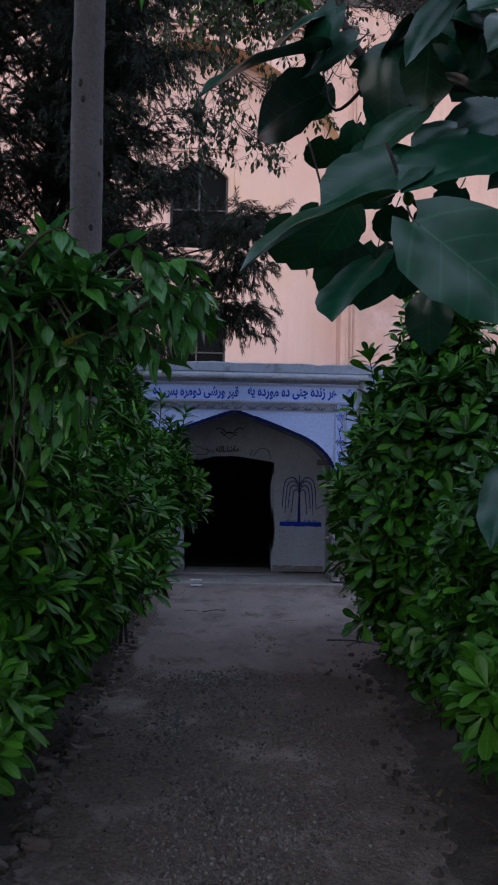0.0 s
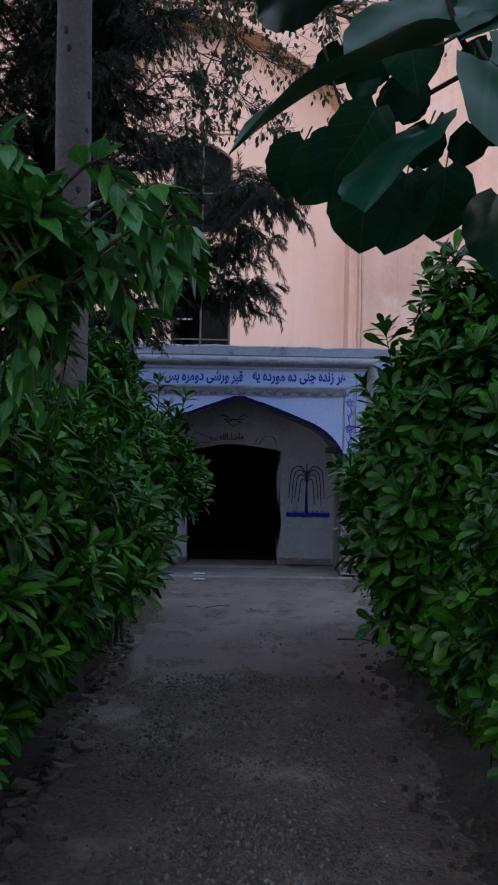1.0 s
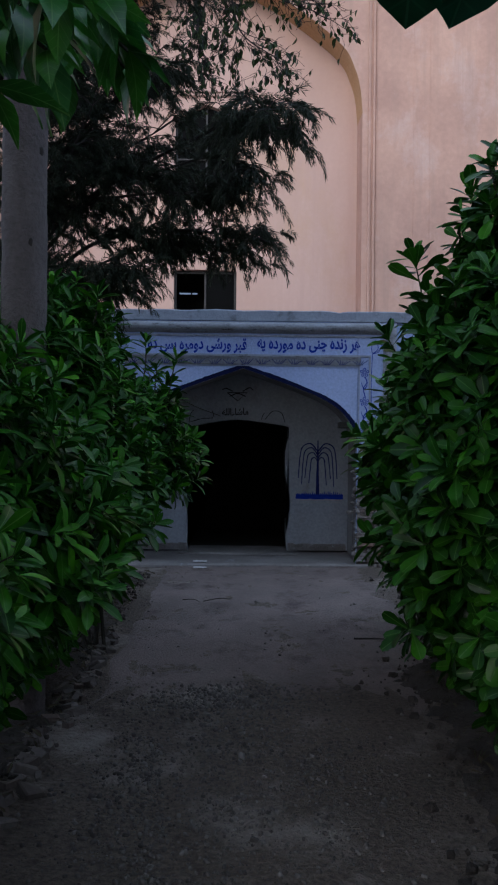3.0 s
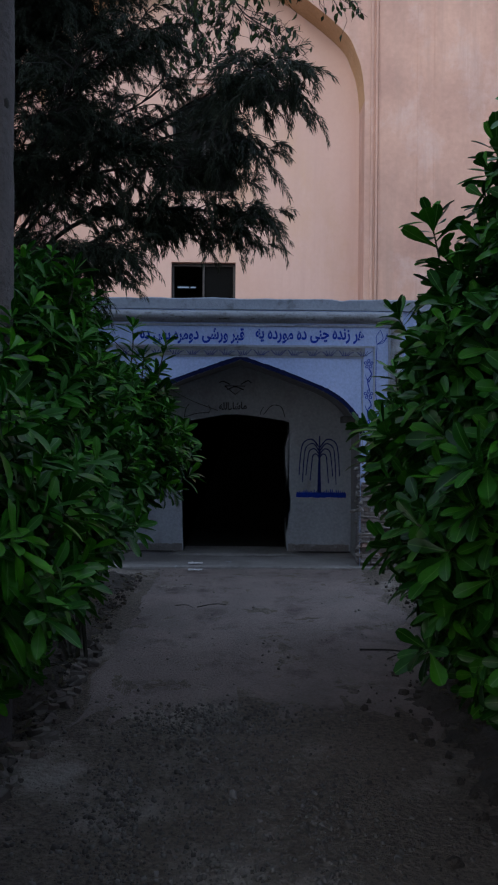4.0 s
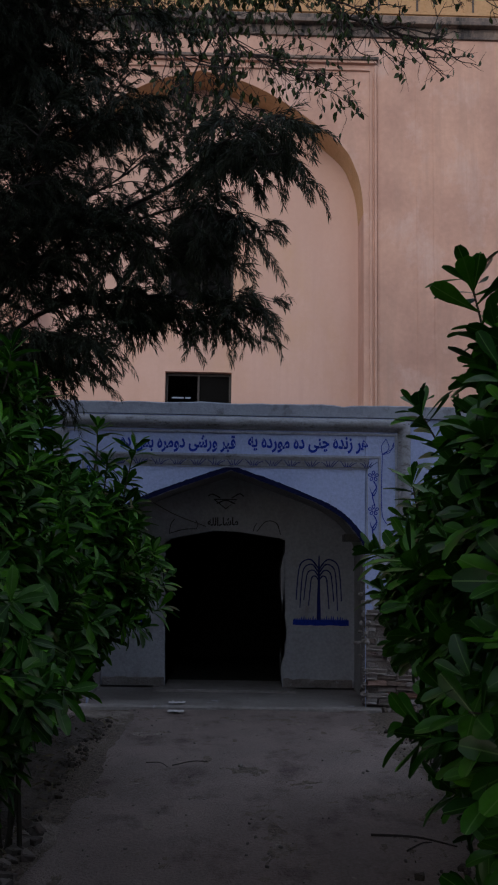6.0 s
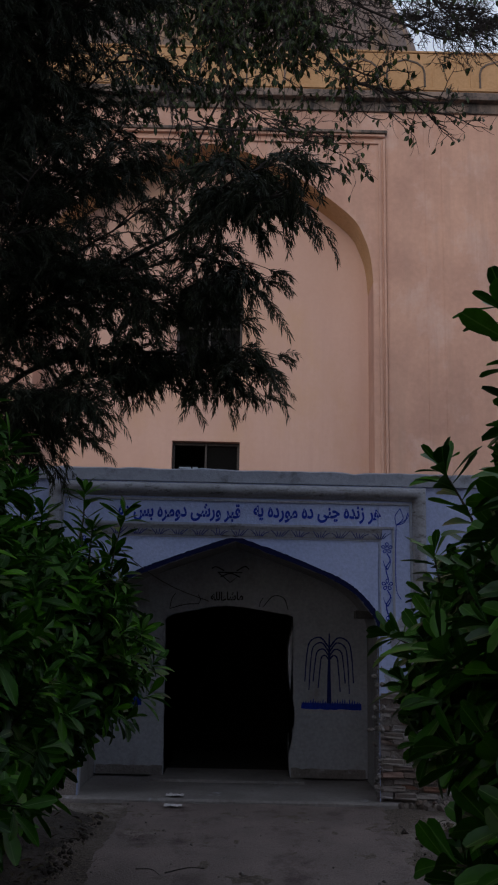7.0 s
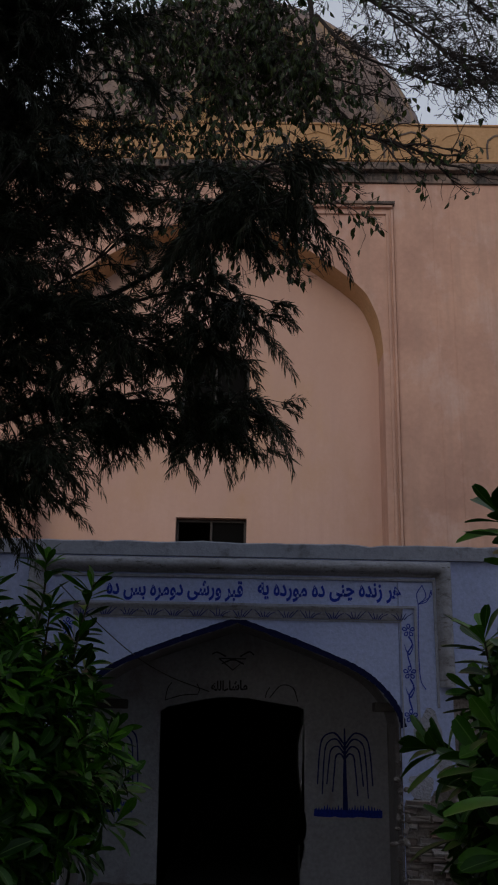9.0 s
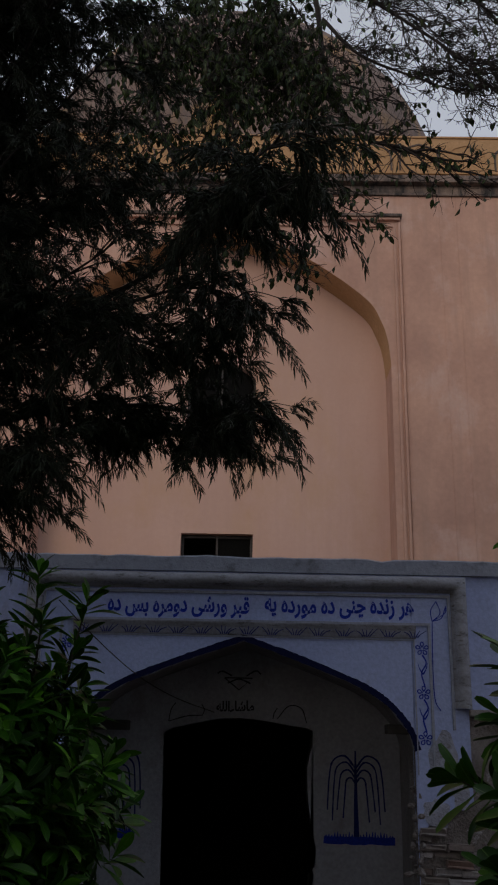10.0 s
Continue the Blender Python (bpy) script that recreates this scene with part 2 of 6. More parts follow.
def arch_wall(bm, x0, x1, z1, arch, y0, y1, rough=0.0):
    """A wall from y0 to y1 with an arched opening that goes through it; arch runs from foot to foot."""
    z0 = arch[0][1]
    if rough:
        arch = [(x + rough * noise.noise((x * 9, z * 9, 3)), z + rough * noise.noise((x * 9, z * 9, 8))) for x, z in arch]
    pts = {}

    def at(x, y, z):
        k = (round(x, 5), round(y, 5), round(z, 5))
        if k not in pts:
            pts[k] = bm.verts.new(k)
        return pts[k]

    def quad(a, b, c, d):
        vs = list(dict.fromkeys((a, b, c, d)))
        if len(vs) > 2:
            bm.faces.new(vs)

    xs = [x0] + [p[0] for p in arch] + [x1]
    for y in (y0, y1):
        for i in (0, len(arch)):
            a = arch[0] if i == 0 else arch[-1]
            quad(at(xs[0] if i == 0 else a[0], y, z0), at(a[0] if i == 0 else xs[-1], y, z0), at(a[0] if i == 0 else xs[-1], y, z1), at(xs[0] if i == 0 else a[0], y, z1))
        for p, q in zip(arch[1:], arch[2:-1]):
            quad(at(p[0], y, p[1]), at(q[0], y, q[1]), at(q[0], y, z1), at(p[0], y, z1))
    for p, q in zip(arch, arch[1:]):
        quad(at(p[0], y0, p[1]), at(q[0], y0, q[1]), at(q[0], y1, q[1]), at(p[0], y1, p[1]))
    quad(at(x0, y0, z0), at(x0, y1, z0), at(x0, y1, z1), at(x0, y0, z1))
    quad(at(x1, y0, z0), at(x1, y1, z0), at(x1, y1, z1), at(x1, y0, z1))
    quad(at(x0, y0, z1), at(x1, y0, z1), at(x1, y1, z1), at(x0, y1, z1))
    return bm


def ribbon(bm, points, width, y, thick=0.003, wobble=0.15, taper=0.0):
    """A brush stroke on an upright wall that faces -y: points (x, z), a few millimetres of paint."""
    n = len(points)
    rows = []
    for i, (x, z) in enumerate(points):
        a, b = points[max(i - 1, 0)], points[min(i + 1, n - 1)]
        d = Vector((b[0] - a[0], b[1] - a[1]))
        d = d.normalized() if d.length else Vector((1, 0))
        w = width / 2 * (1 + wobble * noise.noise((x * 40, z * 40, i))) * (1 - taper * i / max(n - 1, 1))
        rows.append([bm.verts.new((x + s * d.y * w, yy, z - s * d.x * w)) for s in (-1, 1) for yy in (y - thick, y + 0.001)])
    for p, q in zip(rows, rows[1:]):
        for i, j in ((0, 2), (2, 3), (3, 1), (1, 0)):
            bm.faces.new((p[i], p[j], q[j], q[i]))
    bm.faces.new(rows[0])
    bm.faces.new(rows[-1][::-1])
    return bm


def curve_points(ctrl, n=10):
    """A smooth line through a few points (Catmull-Rom)."""
    c = [Vector(p) for p in ctrl]
    c = [2 * c[0] - c[1]] + c + [2 * c[-1] - c[-2]]
    out = []
    for i in range(1, len(c) - 2):
        for k in range(n):
            t = k / n
            out.append(0.5 * ((2 * c[i]) + (c[i + 1] - c[i - 1]) * t + (2 * c[i - 1] - 5 * c[i] + 4 * c[i + 1] - c[i + 2]) * t * t + (3 * c[i] - c[i - 1] - 3 * c[i + 1] + c[i + 2]) * t ** 3))
    return out + [c[-2]]


class Tubes:
    """Tapered limbs, gathered into one mesh."""

    def __init__(self):
        self.v, self.f = [], []

    def add(self, path, r0, r1, sides=6, bumpy=0.0):
        n = len(path)
        base = len(self.v)
        for i, p in enumerate(path):
            d = (path[min(i + 1, n - 1)] - path[max(i - 1, 0)]).normalized()
            a = d.orthogonal().normalized() if i == 0 else (a - d * a.dot(d)).normalized()
            b = d.cross(a)
            r = r0 + (r1 - r0) * i / (n - 1)
            for k in range(sides):
                w = 2 * math.pi * k / sides
                rr = r * (1 + bumpy * noise.noise((p.x * 3 + k, p.y * 3, p.z * 5)))
                self.v.append(tuple(p + (a * math.cos(w) + b * math.sin(w)) * rr))
        for i in range(n - 1):
            for k in range(sides):
                self.f.append((base + i * sides + k, base + i * sides + (k + 1) % sides, base + (i + 1) * sides + (k + 1) % sides, base + (i + 1) * sides + k))
        self.f.append(tuple(base + k for k in range(sides))[::-1])
        self.f.append(tuple(base + (n - 1) * sides + k for k in range(sides)))
        return self

    def mesh(self):
        return (self.v, [], self.f)


def leaf_shape(length, width, profile, fold=0.25, droop=0.2, ruffle=0.0, seed=0, lobe=0.06):
    """One leaf along +y, its face up: rows of left edge, midrib, right edge. profile: half widths along it, 0 to 1."""
    rnd = random.Random(seed)
    n = len(profile)
    v, uv = [], []
    for i, w in enumerate(profile):
        t = i / (n - 1)
        y, z = length * t, -droop * length * t * t
        for s in (-1, 0, 1):
            v.append((s * w * width / 2, y + (abs(s) * -lobe * length * max(0.0, 1 - 2.5 * t)), z + abs(s) * w * width / 2 * fold + ruffle * rnd.uniform(-1, 1) * abs(s)))
            uv.append((0.5 + s * 0.5 * max(w, 0.02), t))
    f = []
    for i in range(n - 1):
        for k in range(2):
            a = i * 3 + k
            f.append((a, a + 1, a + 4, a + 3))
    return np.array(v), np.array(f), np.array(uv)


def blade_shape(length, width, droop):
    """A narrow leaf along +y, one folded lozenge."""
    v = [(0, 0, 0), (width / 2, length * 0.42, 0.001 - droop * length * 0.15), (0, length, -droop * length), (-width / 2, length * 0.42, 0.001 - droop * length * 0.15)]
    return np.array(v), np.array([(0, 1, 2, 3)]), np.array([(0.5, 0), (1, 0.42), (0.5, 1), (0, 0.42)])


def leaf_data(name, shape, material):
    v, f, uv = shape
    me = bpy.data.meshes.new(name)
    me.from_pydata(v.tolist(), [], f.tolist())
    layer = me.uv_layers.new(name="UVMap")
    layer.data.foreach_set("uv", uv[f.ravel()].astype(np.float32).ravel())
    me.shade_smooth()
    me.materials.append(material)
    return me


def foliage(name, shapes, mats, material, parent, label=""):
    """Many leaves as one mesh. mats: 4 x 4 arrays; shapes are taken in turn."""
    if not len(mats):
        return None
    V, Fc, U = [], [], []
    base = 0
    groups = [mats[i::len(shapes)] for i in range(len(shapes))]
    for (v, f, uv), ms in zip(shapes, groups):
        if not len(ms):
            continue
        ms = np.asarray(ms)
        w = np.einsum("nij,vj->nvi", ms[:, :3, :3], v) + ms[:, None, :3, 3]
        V.append(w.reshape(-1, 3))
        offs = base + np.arange(len(ms)) * len(v)
        Fc.append((f[None] + offs[:, None, None]).reshape(-1, 4))
        U.append(np.tile(uv[f.ravel()], (len(ms), 1)))
        base += len(ms) * len(v)
    V, Fc, U = np.concatenate(V), np.concatenate(Fc), np.concatenate(U)
    me = bpy.data.meshes.new(name)
    me.vertices.add(len(V))
    me.vertices.foreach_set("co", V.astype(np.float32).ravel())
    me.loops.add(Fc.size)
    me.loops.foreach_set("vertex_index", Fc.astype(np.int32).ravel())
    me.polygons.add(len(Fc))
    me.polygons.foreach_set("loop_start", np.arange(0, Fc.size, 4, dtype=np.int32))
    me.update(calc_edges=True)
    me.uv_layers.new(name="UVMap").data.foreach_set("uv", U.astype(np.float32).ravel())
    me.shade_smooth()
    me.materials.append(material)
    ob = new(name, me)
    ob.parent = parent
    return tagged(ob, label, kind="stuff")


def frame_of(pos, along, face, size=1.0, twist=0.0):
    """The placing of a leaf: its length runs along, its face is turned to face."""
    y = Vector(along).normalized()
    x = y.cross(Vector(face))
    x = x.normalized() if x.length > 1e-4 else y.orthogonal().normalized()
    z = x.cross(y)
    if twist:
        x, z = x * math.cos(twist) + z * math.sin(twist), z * math.cos(twist) - x * math.sin(twist)
    m = Matrix((x, y, z)).transposed().to_4x4() @ Matrix.Scale(size, 4)
    m.translation = pos
    return m


# ---- ground ----
def ground_height(x, y):
    path = min(1.0, max(0.0, (x + 0.8) / 0.35)) * min(1.0, max(0.0, (2.1 - x) / 0.4))
    near = math.exp(-((x - 0.6) / 6) ** 2)
    return near * (0.02 * noise.noise((x * 0.9, y * 0.9, 0)) + 0.008 * noise.noise((x * 4, y * 4, 3))) + (1 - path) * near * (0.03 + 0.035 * noise.noise((x * 2.3, y * 2.3, 7)))


xs = sorted(set([-600, -200, -60, -25, -12, -7, -5, -4] + [round(-3 + 0.09 * i, 3) for i in range(83)] + [5.5, 7, 10, 20, 60, 200, 600]))
ys = sorted(set([-600, -200, -60, -25, -12, -7, -4, -2] + [round(-1 + 0.09 * i, 3) for i in range(150)] + [13.2, 16, 22, 40, 80, 200, 600]))
gv = [(x, y, ground_height(x, y) if y < 12.2 else -0.02) for y in ys for x in xs]
gf = [(j * len(xs) + i, j * len(xs) + i + 1, (j + 1) * len(xs) + i + 1, (j + 1) * len(xs) + i) for j in range(len(ys) - 1) for i in range(len(xs) - 1)]
part("ground", (gv, [], gf), DIRT, None, "dark packed earth garden path with dusty patches", "ground", "structure", smooth=True)

def bed_edge(y):
    return 1.27 + 0.22 * min(1.0, max(0.0, (y - 4.2) / 2.0)) + 0.6 * min(1.0, max(0.0, (y - 7.2) / 1.4))


# beds of darker soil on both sides of the path
for name, x0, x1, y1 in (("soil_bed", -3.0, -0.52, 11.6), ("soil_bed", 1.25, 4.2, 11.2)):
    side = -1 if x0 < 0 else 1
    bx = x0 + (x1 - x0) * np.linspace(0, 1, 60) ** (1.6 if side > 0 else 1) if side > 0 else x1 - (x1 - x0) * np.linspace(1, 0, 60) ** 1.6
    by = np.linspace(-6.0, y1, 470)
    bv = []
    for y in by:
        for x in bx:
            edge = x1 - x if side < 0 else x - bed_edge(y)
            wav = 0.12 * noise.noise((y * 1.3, side * 5.0, 0)) + 0.10 * noise.noise((y * 5, side + x * 2, 2)) + 0.10 * noise.noise((y * 17, x * 15, 2))
            rise = min(1.0, max(edge + wav, -0.05) / 0.25)
            bv.append((x, y, ground_height(x, y) - 0.012 + 0.05 * rise + (0.02 * noise.noise((x * 8, y * 8, 1)) + 0.018 * noise.noise((x * 21, y * 21, 5))) * max(rise, 0)))
    bf = [(j * 60 + i, j * 60 + i + 1, (j + 1) * 60 + i + 1, (j + 1) * 60 + i) for j in range(469) for i in range(59)]
    part(name, (bv, [], bf), SOIL, None, "dark bare soil of a shrub bed", "soil bed", "structure", smooth=True)


# smooth dried mud skimmed over the far half of the path
mx, my = np.linspace(0, 1, 180), np.linspace(0, 1, 110)
mv = []
for v in my:
    for u in mx:
        y0 = 7.1 - 1.1 * (2 * u - 0.9) ** 2 + 0.8 * noise.noise((u * 3.3, 3, 0)) + 0.6 * noise.noise((u * 11, 5, 0)) + 0.3 * noise.noise((u * 37, 8, 0))
        y = y0 + (12.34 - y0) * v
        x = -0.42 + 0.06 * noise.noise((y * 1.5, 9, 0)) + u * (2.38 + 0.14 * noise.noise((y * 1.7, 4, 0)))
        lip = min(1.0, v / 0.05, u / 0.03, (1 - u) / 0.03)
        mv.append((x, y, ground_height(x, y) - 0.006 + 0.008 * lip + 0.004 * noise.noise((x * 3, y * 3, 6)) + 0.003 * noise.noise((x * 14, y * 14, 2))))
mf = [(j * 180 + i, j * 180 + i + 1, (j + 1) * 180 + i + 1, (j + 1) * 180 + i) for j in range(109) for i in range(179)]
part("pavement_mud", (mv, [], mf), MUD, None, "smooth grey dried mud skimmed over the path", "pavement", "structure", smooth=True)


def rock_mesh(name, seed, size, squash=(1, 0.75, 0.6)):
    rnd = random.Random(seed)
    bm = bmesh.new()
    bmesh.ops.create_icosphere(bm, subdivisions=1, radius=size)
    for v in bm.verts:
        v.co *= rnd.uniform(0.75, 1.15)
        v.co = Vector((v.co.x * squash[0], v.co.y * squash[1], v.co.z * squash[2]))
    me = bpy.data.meshes.new(name)
    bm.to_mesh(me)
    bm.free()
    me.materials.append(STONE)
    return me


# ---- the blue porch ----
PORCH_Y, DOOR_Y = 12.47, 13.61
CX = 0.53
ARCH = arch_points(CX, 1.42, 0.0, 1.58, 2.44, [(0, 1.0), (0.3, 0.83), (0.57, 0.66), (0.72, 0.55), (0.84, 0.42), (0.93, 0.26), (0.98, 0.12), (1.0, 0.0)], 22)
porch = thing("porch", "blue whitewashed porch with a pointed arch and painted frieze", "porch", "", "structure")
front = part("wall_porch_front", arch_wall(bmesh.new(), -1.33, 1.951, 3.02, ARCH, PORCH_Y, PORCH_Y + 0.10, 0.012), BLUE, porch, "blue whitewashed front wall with a pointed arch")
front.data.materials.append(INNER)
front.data.materials.append(BARE)
for f in front.data.polygons:
    if abs(f.normal.y) < 0.5 and -0.95 < f.center.x < 1.9505 and f.center.z < 2.6:
        f.material_index = 2 if f.center.x > 1.9 and f.center.z < 1.3 else 1
# the right pier keeps its plaster only above the height where it has crumbled
bm = bmesh.new()
top = 3.02
edge = []
for i in range(31):
    x = 1.953 + 0.447 * i / 30
    edge.append((x, 0.98 + 0.22 * (i / 30) ** 1.4 + 0.05 * noise.noise((x * 9, 1, 0)) + 0.035 * noise.noise((x * 31, 2, 0))))
edge.append((2.401, 1.92))
face = [bm.verts.new((x, PORCH_Y, z)) for x, z in edge] + [bm.verts.new((2.401, PORCH_Y, top)), bm.verts.new((1.953, PORCH_Y, top))]
bm.faces.new(face)
got = bmesh.ops.extrude_face_region(bm, geom=list(bm.faces))
bmesh.ops.translate(bm, verts=[g for g in got["geom"] if isinstance(g, bmesh.types.BMVert)], vec=(0, 0.055, 0))
bmesh.ops.triangulate(bm, faces=[f for f in bm.faces if len(f.verts) > 4])
part("plaster", bm, BLUE, porch, "blue plaster with a broken lower edge")
part("pier_core", boxed((1.955, PORCH_Y + 0.057, 0.0), (2.60, PORCH_Y + 0.42, top)), BARE, porch, "crumbling mortar of the pier")
# places where the wash has flaked off the pier, leaving rough pale render
for k, (px, pz, pw, ph) in enumerate(((2.19, 1.55, 0.13, 0.17), (2.10, 1.12, 0.11, 0.10), (2.30, 1.28, 0.08, 0.12))):
    bm = bmesh.new()
    ring = []
    for i in range(26):
        a = 2 * math.pi * i / 26
        r = 1 + 0.45 * noise.noise((math.cos(a) * 1.7, math.sin(a) * 1.7, k * 3.1)) + 0.2 * noise.noise((math.cos(a) * 6, math.sin(a) * 6, k))
        ring.append(bm.verts.new((px + pw * r * math.cos(a), PORCH_Y - 0.003, pz + ph * r * math.sin(a))))
    mid = bm.verts.new((px, PORCH_Y - 0.005, pz))
    back_ring = [bm.verts.new((v.co.x, PORCH_Y + 0.001, v.co.z)) for v in ring]
    for i in range(26):
        bm.faces.new((mid, ring[i - 1], ring[i]))
        bm.faces.new((ring[i - 1], back_ring[i - 1], back_ring[i], ring[i]))
    part("flaked_patch", bm, FLAKED, porch, "rough pale render where the wash has flaked")
# outer wings of the wall
part("wing_wall", boxed((2.402, PORCH_Y + 0.02, 1.90), (5.2, PORCH_Y + 0.42, 3.02)), BLUE, porch)
part("wing_wall", boxed((2.602, PORCH_Y + 0.10, 0.0), (5.2, PORCH_Y + 0.42, 1.90)), BARE, porch, "rough wall whose render has fallen")
part("ledge", boxed((2.40, PORCH_Y - 0.035, 1.86), (5.2, PORCH_Y + 0.1, 1.915), 0.012), BARE, porch, "broken ledge")
part("flaked_patch", boxed((-1.325, PORCH_Y - 0.006, 0.0), (-0.905, PORCH_Y + 0.002, 0.95), 0.002), BARE, porch, "bare mortar at the foot of the pier")
part("wing_wall", boxed((-4.6, PORCH_Y + 0.02, 1.45), (-1.332, PORCH_Y + 0.42, 3.02)), BLUE, porch)
part("wing_wall", boxed((-4.6, PORCH_Y + 0.05, 0.0), (-1.332, PORCH_Y + 0.42, 1.449)), BARE, porch, "rough wall whose render has fallen")

# coping: a slab with an uneven upper edge
bm = bmesh.new()
n = 90
rows = []
for i in range(n + 1):
    x = -4.6 + 9.8 * i / n
    z = 3.155 + 0.012 * noise.noise((x * 2.5, 0, 0)) + 0.008 * noise.noise((x * 14, 1, 0)) - 0.012 * max(0, noise.noise((x * 5, 7, 0)) - 0.25) * 4
    rows.append([bm.verts.new(p) for p in ((x, PORCH_Y - 0.02, 3.022), (x, PORCH_Y - 0.02, z - 0.012), (x, PORCH_Y - 0.008, z), (x, PORCH_Y + 0.5, z + 0.01), (x, PORCH_Y + 0.5, 3.022))])
for p, q in zip(rows, rows[1:]):
    for k in range(5):
        bm.faces.new((p[k], p[(k + 1) % 5], q[(k + 1) % 5], q[k]))
bm.faces.new(rows[0][::-1])
bm.faces.new(rows[-1])
part("coping", bm, BLUE_CAP, porch, "stained grey-blue coping with a chipped edge")

# round moulding over the frieze, turning down at both ends
def swept(bm, line, profile):
    """A moulding swept along a line of (x, z) corners on the porch front; profile: (out towards -y, up across the line)."""
    secs = []
    for i, (x, z) in enumerate(line):
        a = Vector(line[max(i - 1, 0)])
        b = Vector(line[min(i + 1, len(line) - 1)])
        c = Vector((x, z))
        n1 = Vector((-(c - a).y, (c - a).x)) if i else Vector((-(b - c).y, (b - c).x))
        n2 = Vector((-(b - c).y, (b - c).x)) if i < len(line) - 1 else n1
        n1, n2 = n1.normalized(), n2.normalized()
        m = (n1 + n2).normalized()
        m = m / max(m.dot(n1), 0.3)
        secs.append([bm.verts.new((x + m.x * h, PORCH_Y - o, z + m.y * h)) for o, h in profile])
    for p, q in zip(secs, secs[1:]):
        for k in range(len(profile) - 1):
            bm.faces.new((p[k], p[k + 1], q[k + 1], q[k]))
    return bm


def along(points, step=0.12, sag=0.004):
    out = []
    for a, b in zip(points, points[1:]):
        m = max(1, int((Vector(b) - Vector(a)).length / step))
        for i in range(m):
            x, z = a[0] + (b[0] - a[0]) * i / m, a[1] + (b[1] - a[1]) * i / m
            out.append((x + sag * noise.noise((x * 6, z * 6, 2)), z + sag * noise.noise((x * 6, z * 6, 5))))
    return out + [points[-1]]


half_round = [(-0.01, -0.075), (0.018, -0.075), (0.022, -0.058)] + [(0.022 + 0.062 * math.sin(a), -0.055 * math.cos(a)) for a in np.linspace(0.1, math.pi - 0.1, 9)] + [(0.02, 0.062), (-0.01, 0.066)]
part("round_moulding", swept(bmesh.new(), along([(-1.29, 1.5), (-1.29, 2.945), (2.365, 2.945), (2.365, 1.92)], 0.1), [(o * (1.0), h) for o, h in half_round]), MOULDING, porch, "grey stained round moulding framing the arch", smooth=True)
# inner thin fillets
fillet = [(-0.01, -0.012), (0.016, -0.010), (0.016, 0.010), (-0.01, 0.012)]
part("fillet", swept(bmesh.new(), along([(-1.2, 1.4), (-1.2, 2.84), (2.275, 2.84), (2.275, 1.75)], 0.1, 0.003), fillet), BLUE_CAP, porch)
part("fillet", swept(bmesh.new(), along([(-1.03, 1.5), (-1.03, 2.60), (2.10, 2.60), (2.10, 1.45)], 0.1, 0.003), fillet), BLUE_CAP, porch)
band = [(-0.008, -0.058), (0.006, -0.056), (0.010, -0.045), (0.018, 0.01), (0.034, 0.045), (0.036, 0.055), (-0.008, 0.058)]
part("leaf_band", swept(bmesh.new(), along([(-0.93, 2.535), (1.985, 2.535)], 0.1, 0.003), band), MOULDING, porch, "hollow band with painted leaf tufts")
part("fillet", swept(bmesh.new(), along([(-0.91, 1.5), (-0.91, 2.47), (1.968, 2.47), (1.968, 1.40)], 0.1, 0.003), [(-0.01, -0.006), (0.008, -0.005), (0.008, 0.005), (-0.01, 0.006)]), BLUE_CAP, porch)

# painted line that follows the arch
line = [p for p in ARCH[1:-1]]
out_line = []
for i, (x, z) in enumerate(line):
    a, b = Vector(line[max(i - 1, 0)]), Vector(line[min(i + 1, len(line) - 1)])
    d = (b - a).normalized()
    out_line.append((x - d.y * 0.02, z + d.x * 0.02))
part("arch_line", ribbon(bmesh.new(), out_line, 0.050, PORCH_Y - 0.001, 0.004, 0.35), LINE, porch, "dark blue painted line along the arch")

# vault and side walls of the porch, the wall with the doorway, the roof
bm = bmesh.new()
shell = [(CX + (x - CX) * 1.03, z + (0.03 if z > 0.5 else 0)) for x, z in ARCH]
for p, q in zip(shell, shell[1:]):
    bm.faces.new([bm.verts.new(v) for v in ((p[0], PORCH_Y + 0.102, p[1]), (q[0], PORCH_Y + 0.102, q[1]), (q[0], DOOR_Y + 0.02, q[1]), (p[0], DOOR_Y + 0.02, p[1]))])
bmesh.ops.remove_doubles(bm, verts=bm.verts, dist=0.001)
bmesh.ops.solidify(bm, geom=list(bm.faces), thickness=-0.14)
part("vault", bm, VAULT, porch, "grey porch vault with its shade in the colour")
part("roof_slab", boxed((-4.6, PORCH_Y + 0.421, 2.72), (5.2, 17.4, 3.0)), BARE, porch)

DOOR = [(-0.19, 0.054), (-0.20, 0.5), (-0.205, 1.0), (-0.215, 1.45), (-0.23, 1.68), (-0.16, 1.735), (0.05, 1.775), (0.17, 1.80), (0.30, 1.825), (0.46, 1.832), (0.62, 1.825), (0.80, 1.80), (0.97, 1.775), (1.12, 1.755), (1.175, 1.73), (1.185, 1.63), (1.15, 1.53), (1.125, 1.40), (1.128, 1.2), (1.14, 1.05), (1.165, 0.92), (1.185, 0.82), (1.20, 0.74), (1.195, 0.70), (1.21, 0.66), (1.19, 0.62), (1.205, 0.58), (1.17, 0.54), (1.19, 0.50), (1.15, 0.46), (1.14, 0.40), (1.14, 0.25), (1.15, 0.12), (1.16, 0.054)]
bm = bmesh.new()
ring = [bm.verts.new((x, DOOR_Y, z)) for x, z in DOOR]
outer = [bm.verts.new(p) for p in ((1.99, DOOR_Y, 0.054), (1.99, DOOR_Y, 2.52), (-0.93, DOOR_Y, 2.52), (-0.93, DOOR_Y, 0.054))]
bm.faces.new([outer[3]] + ring[:10] + [outer[2]])
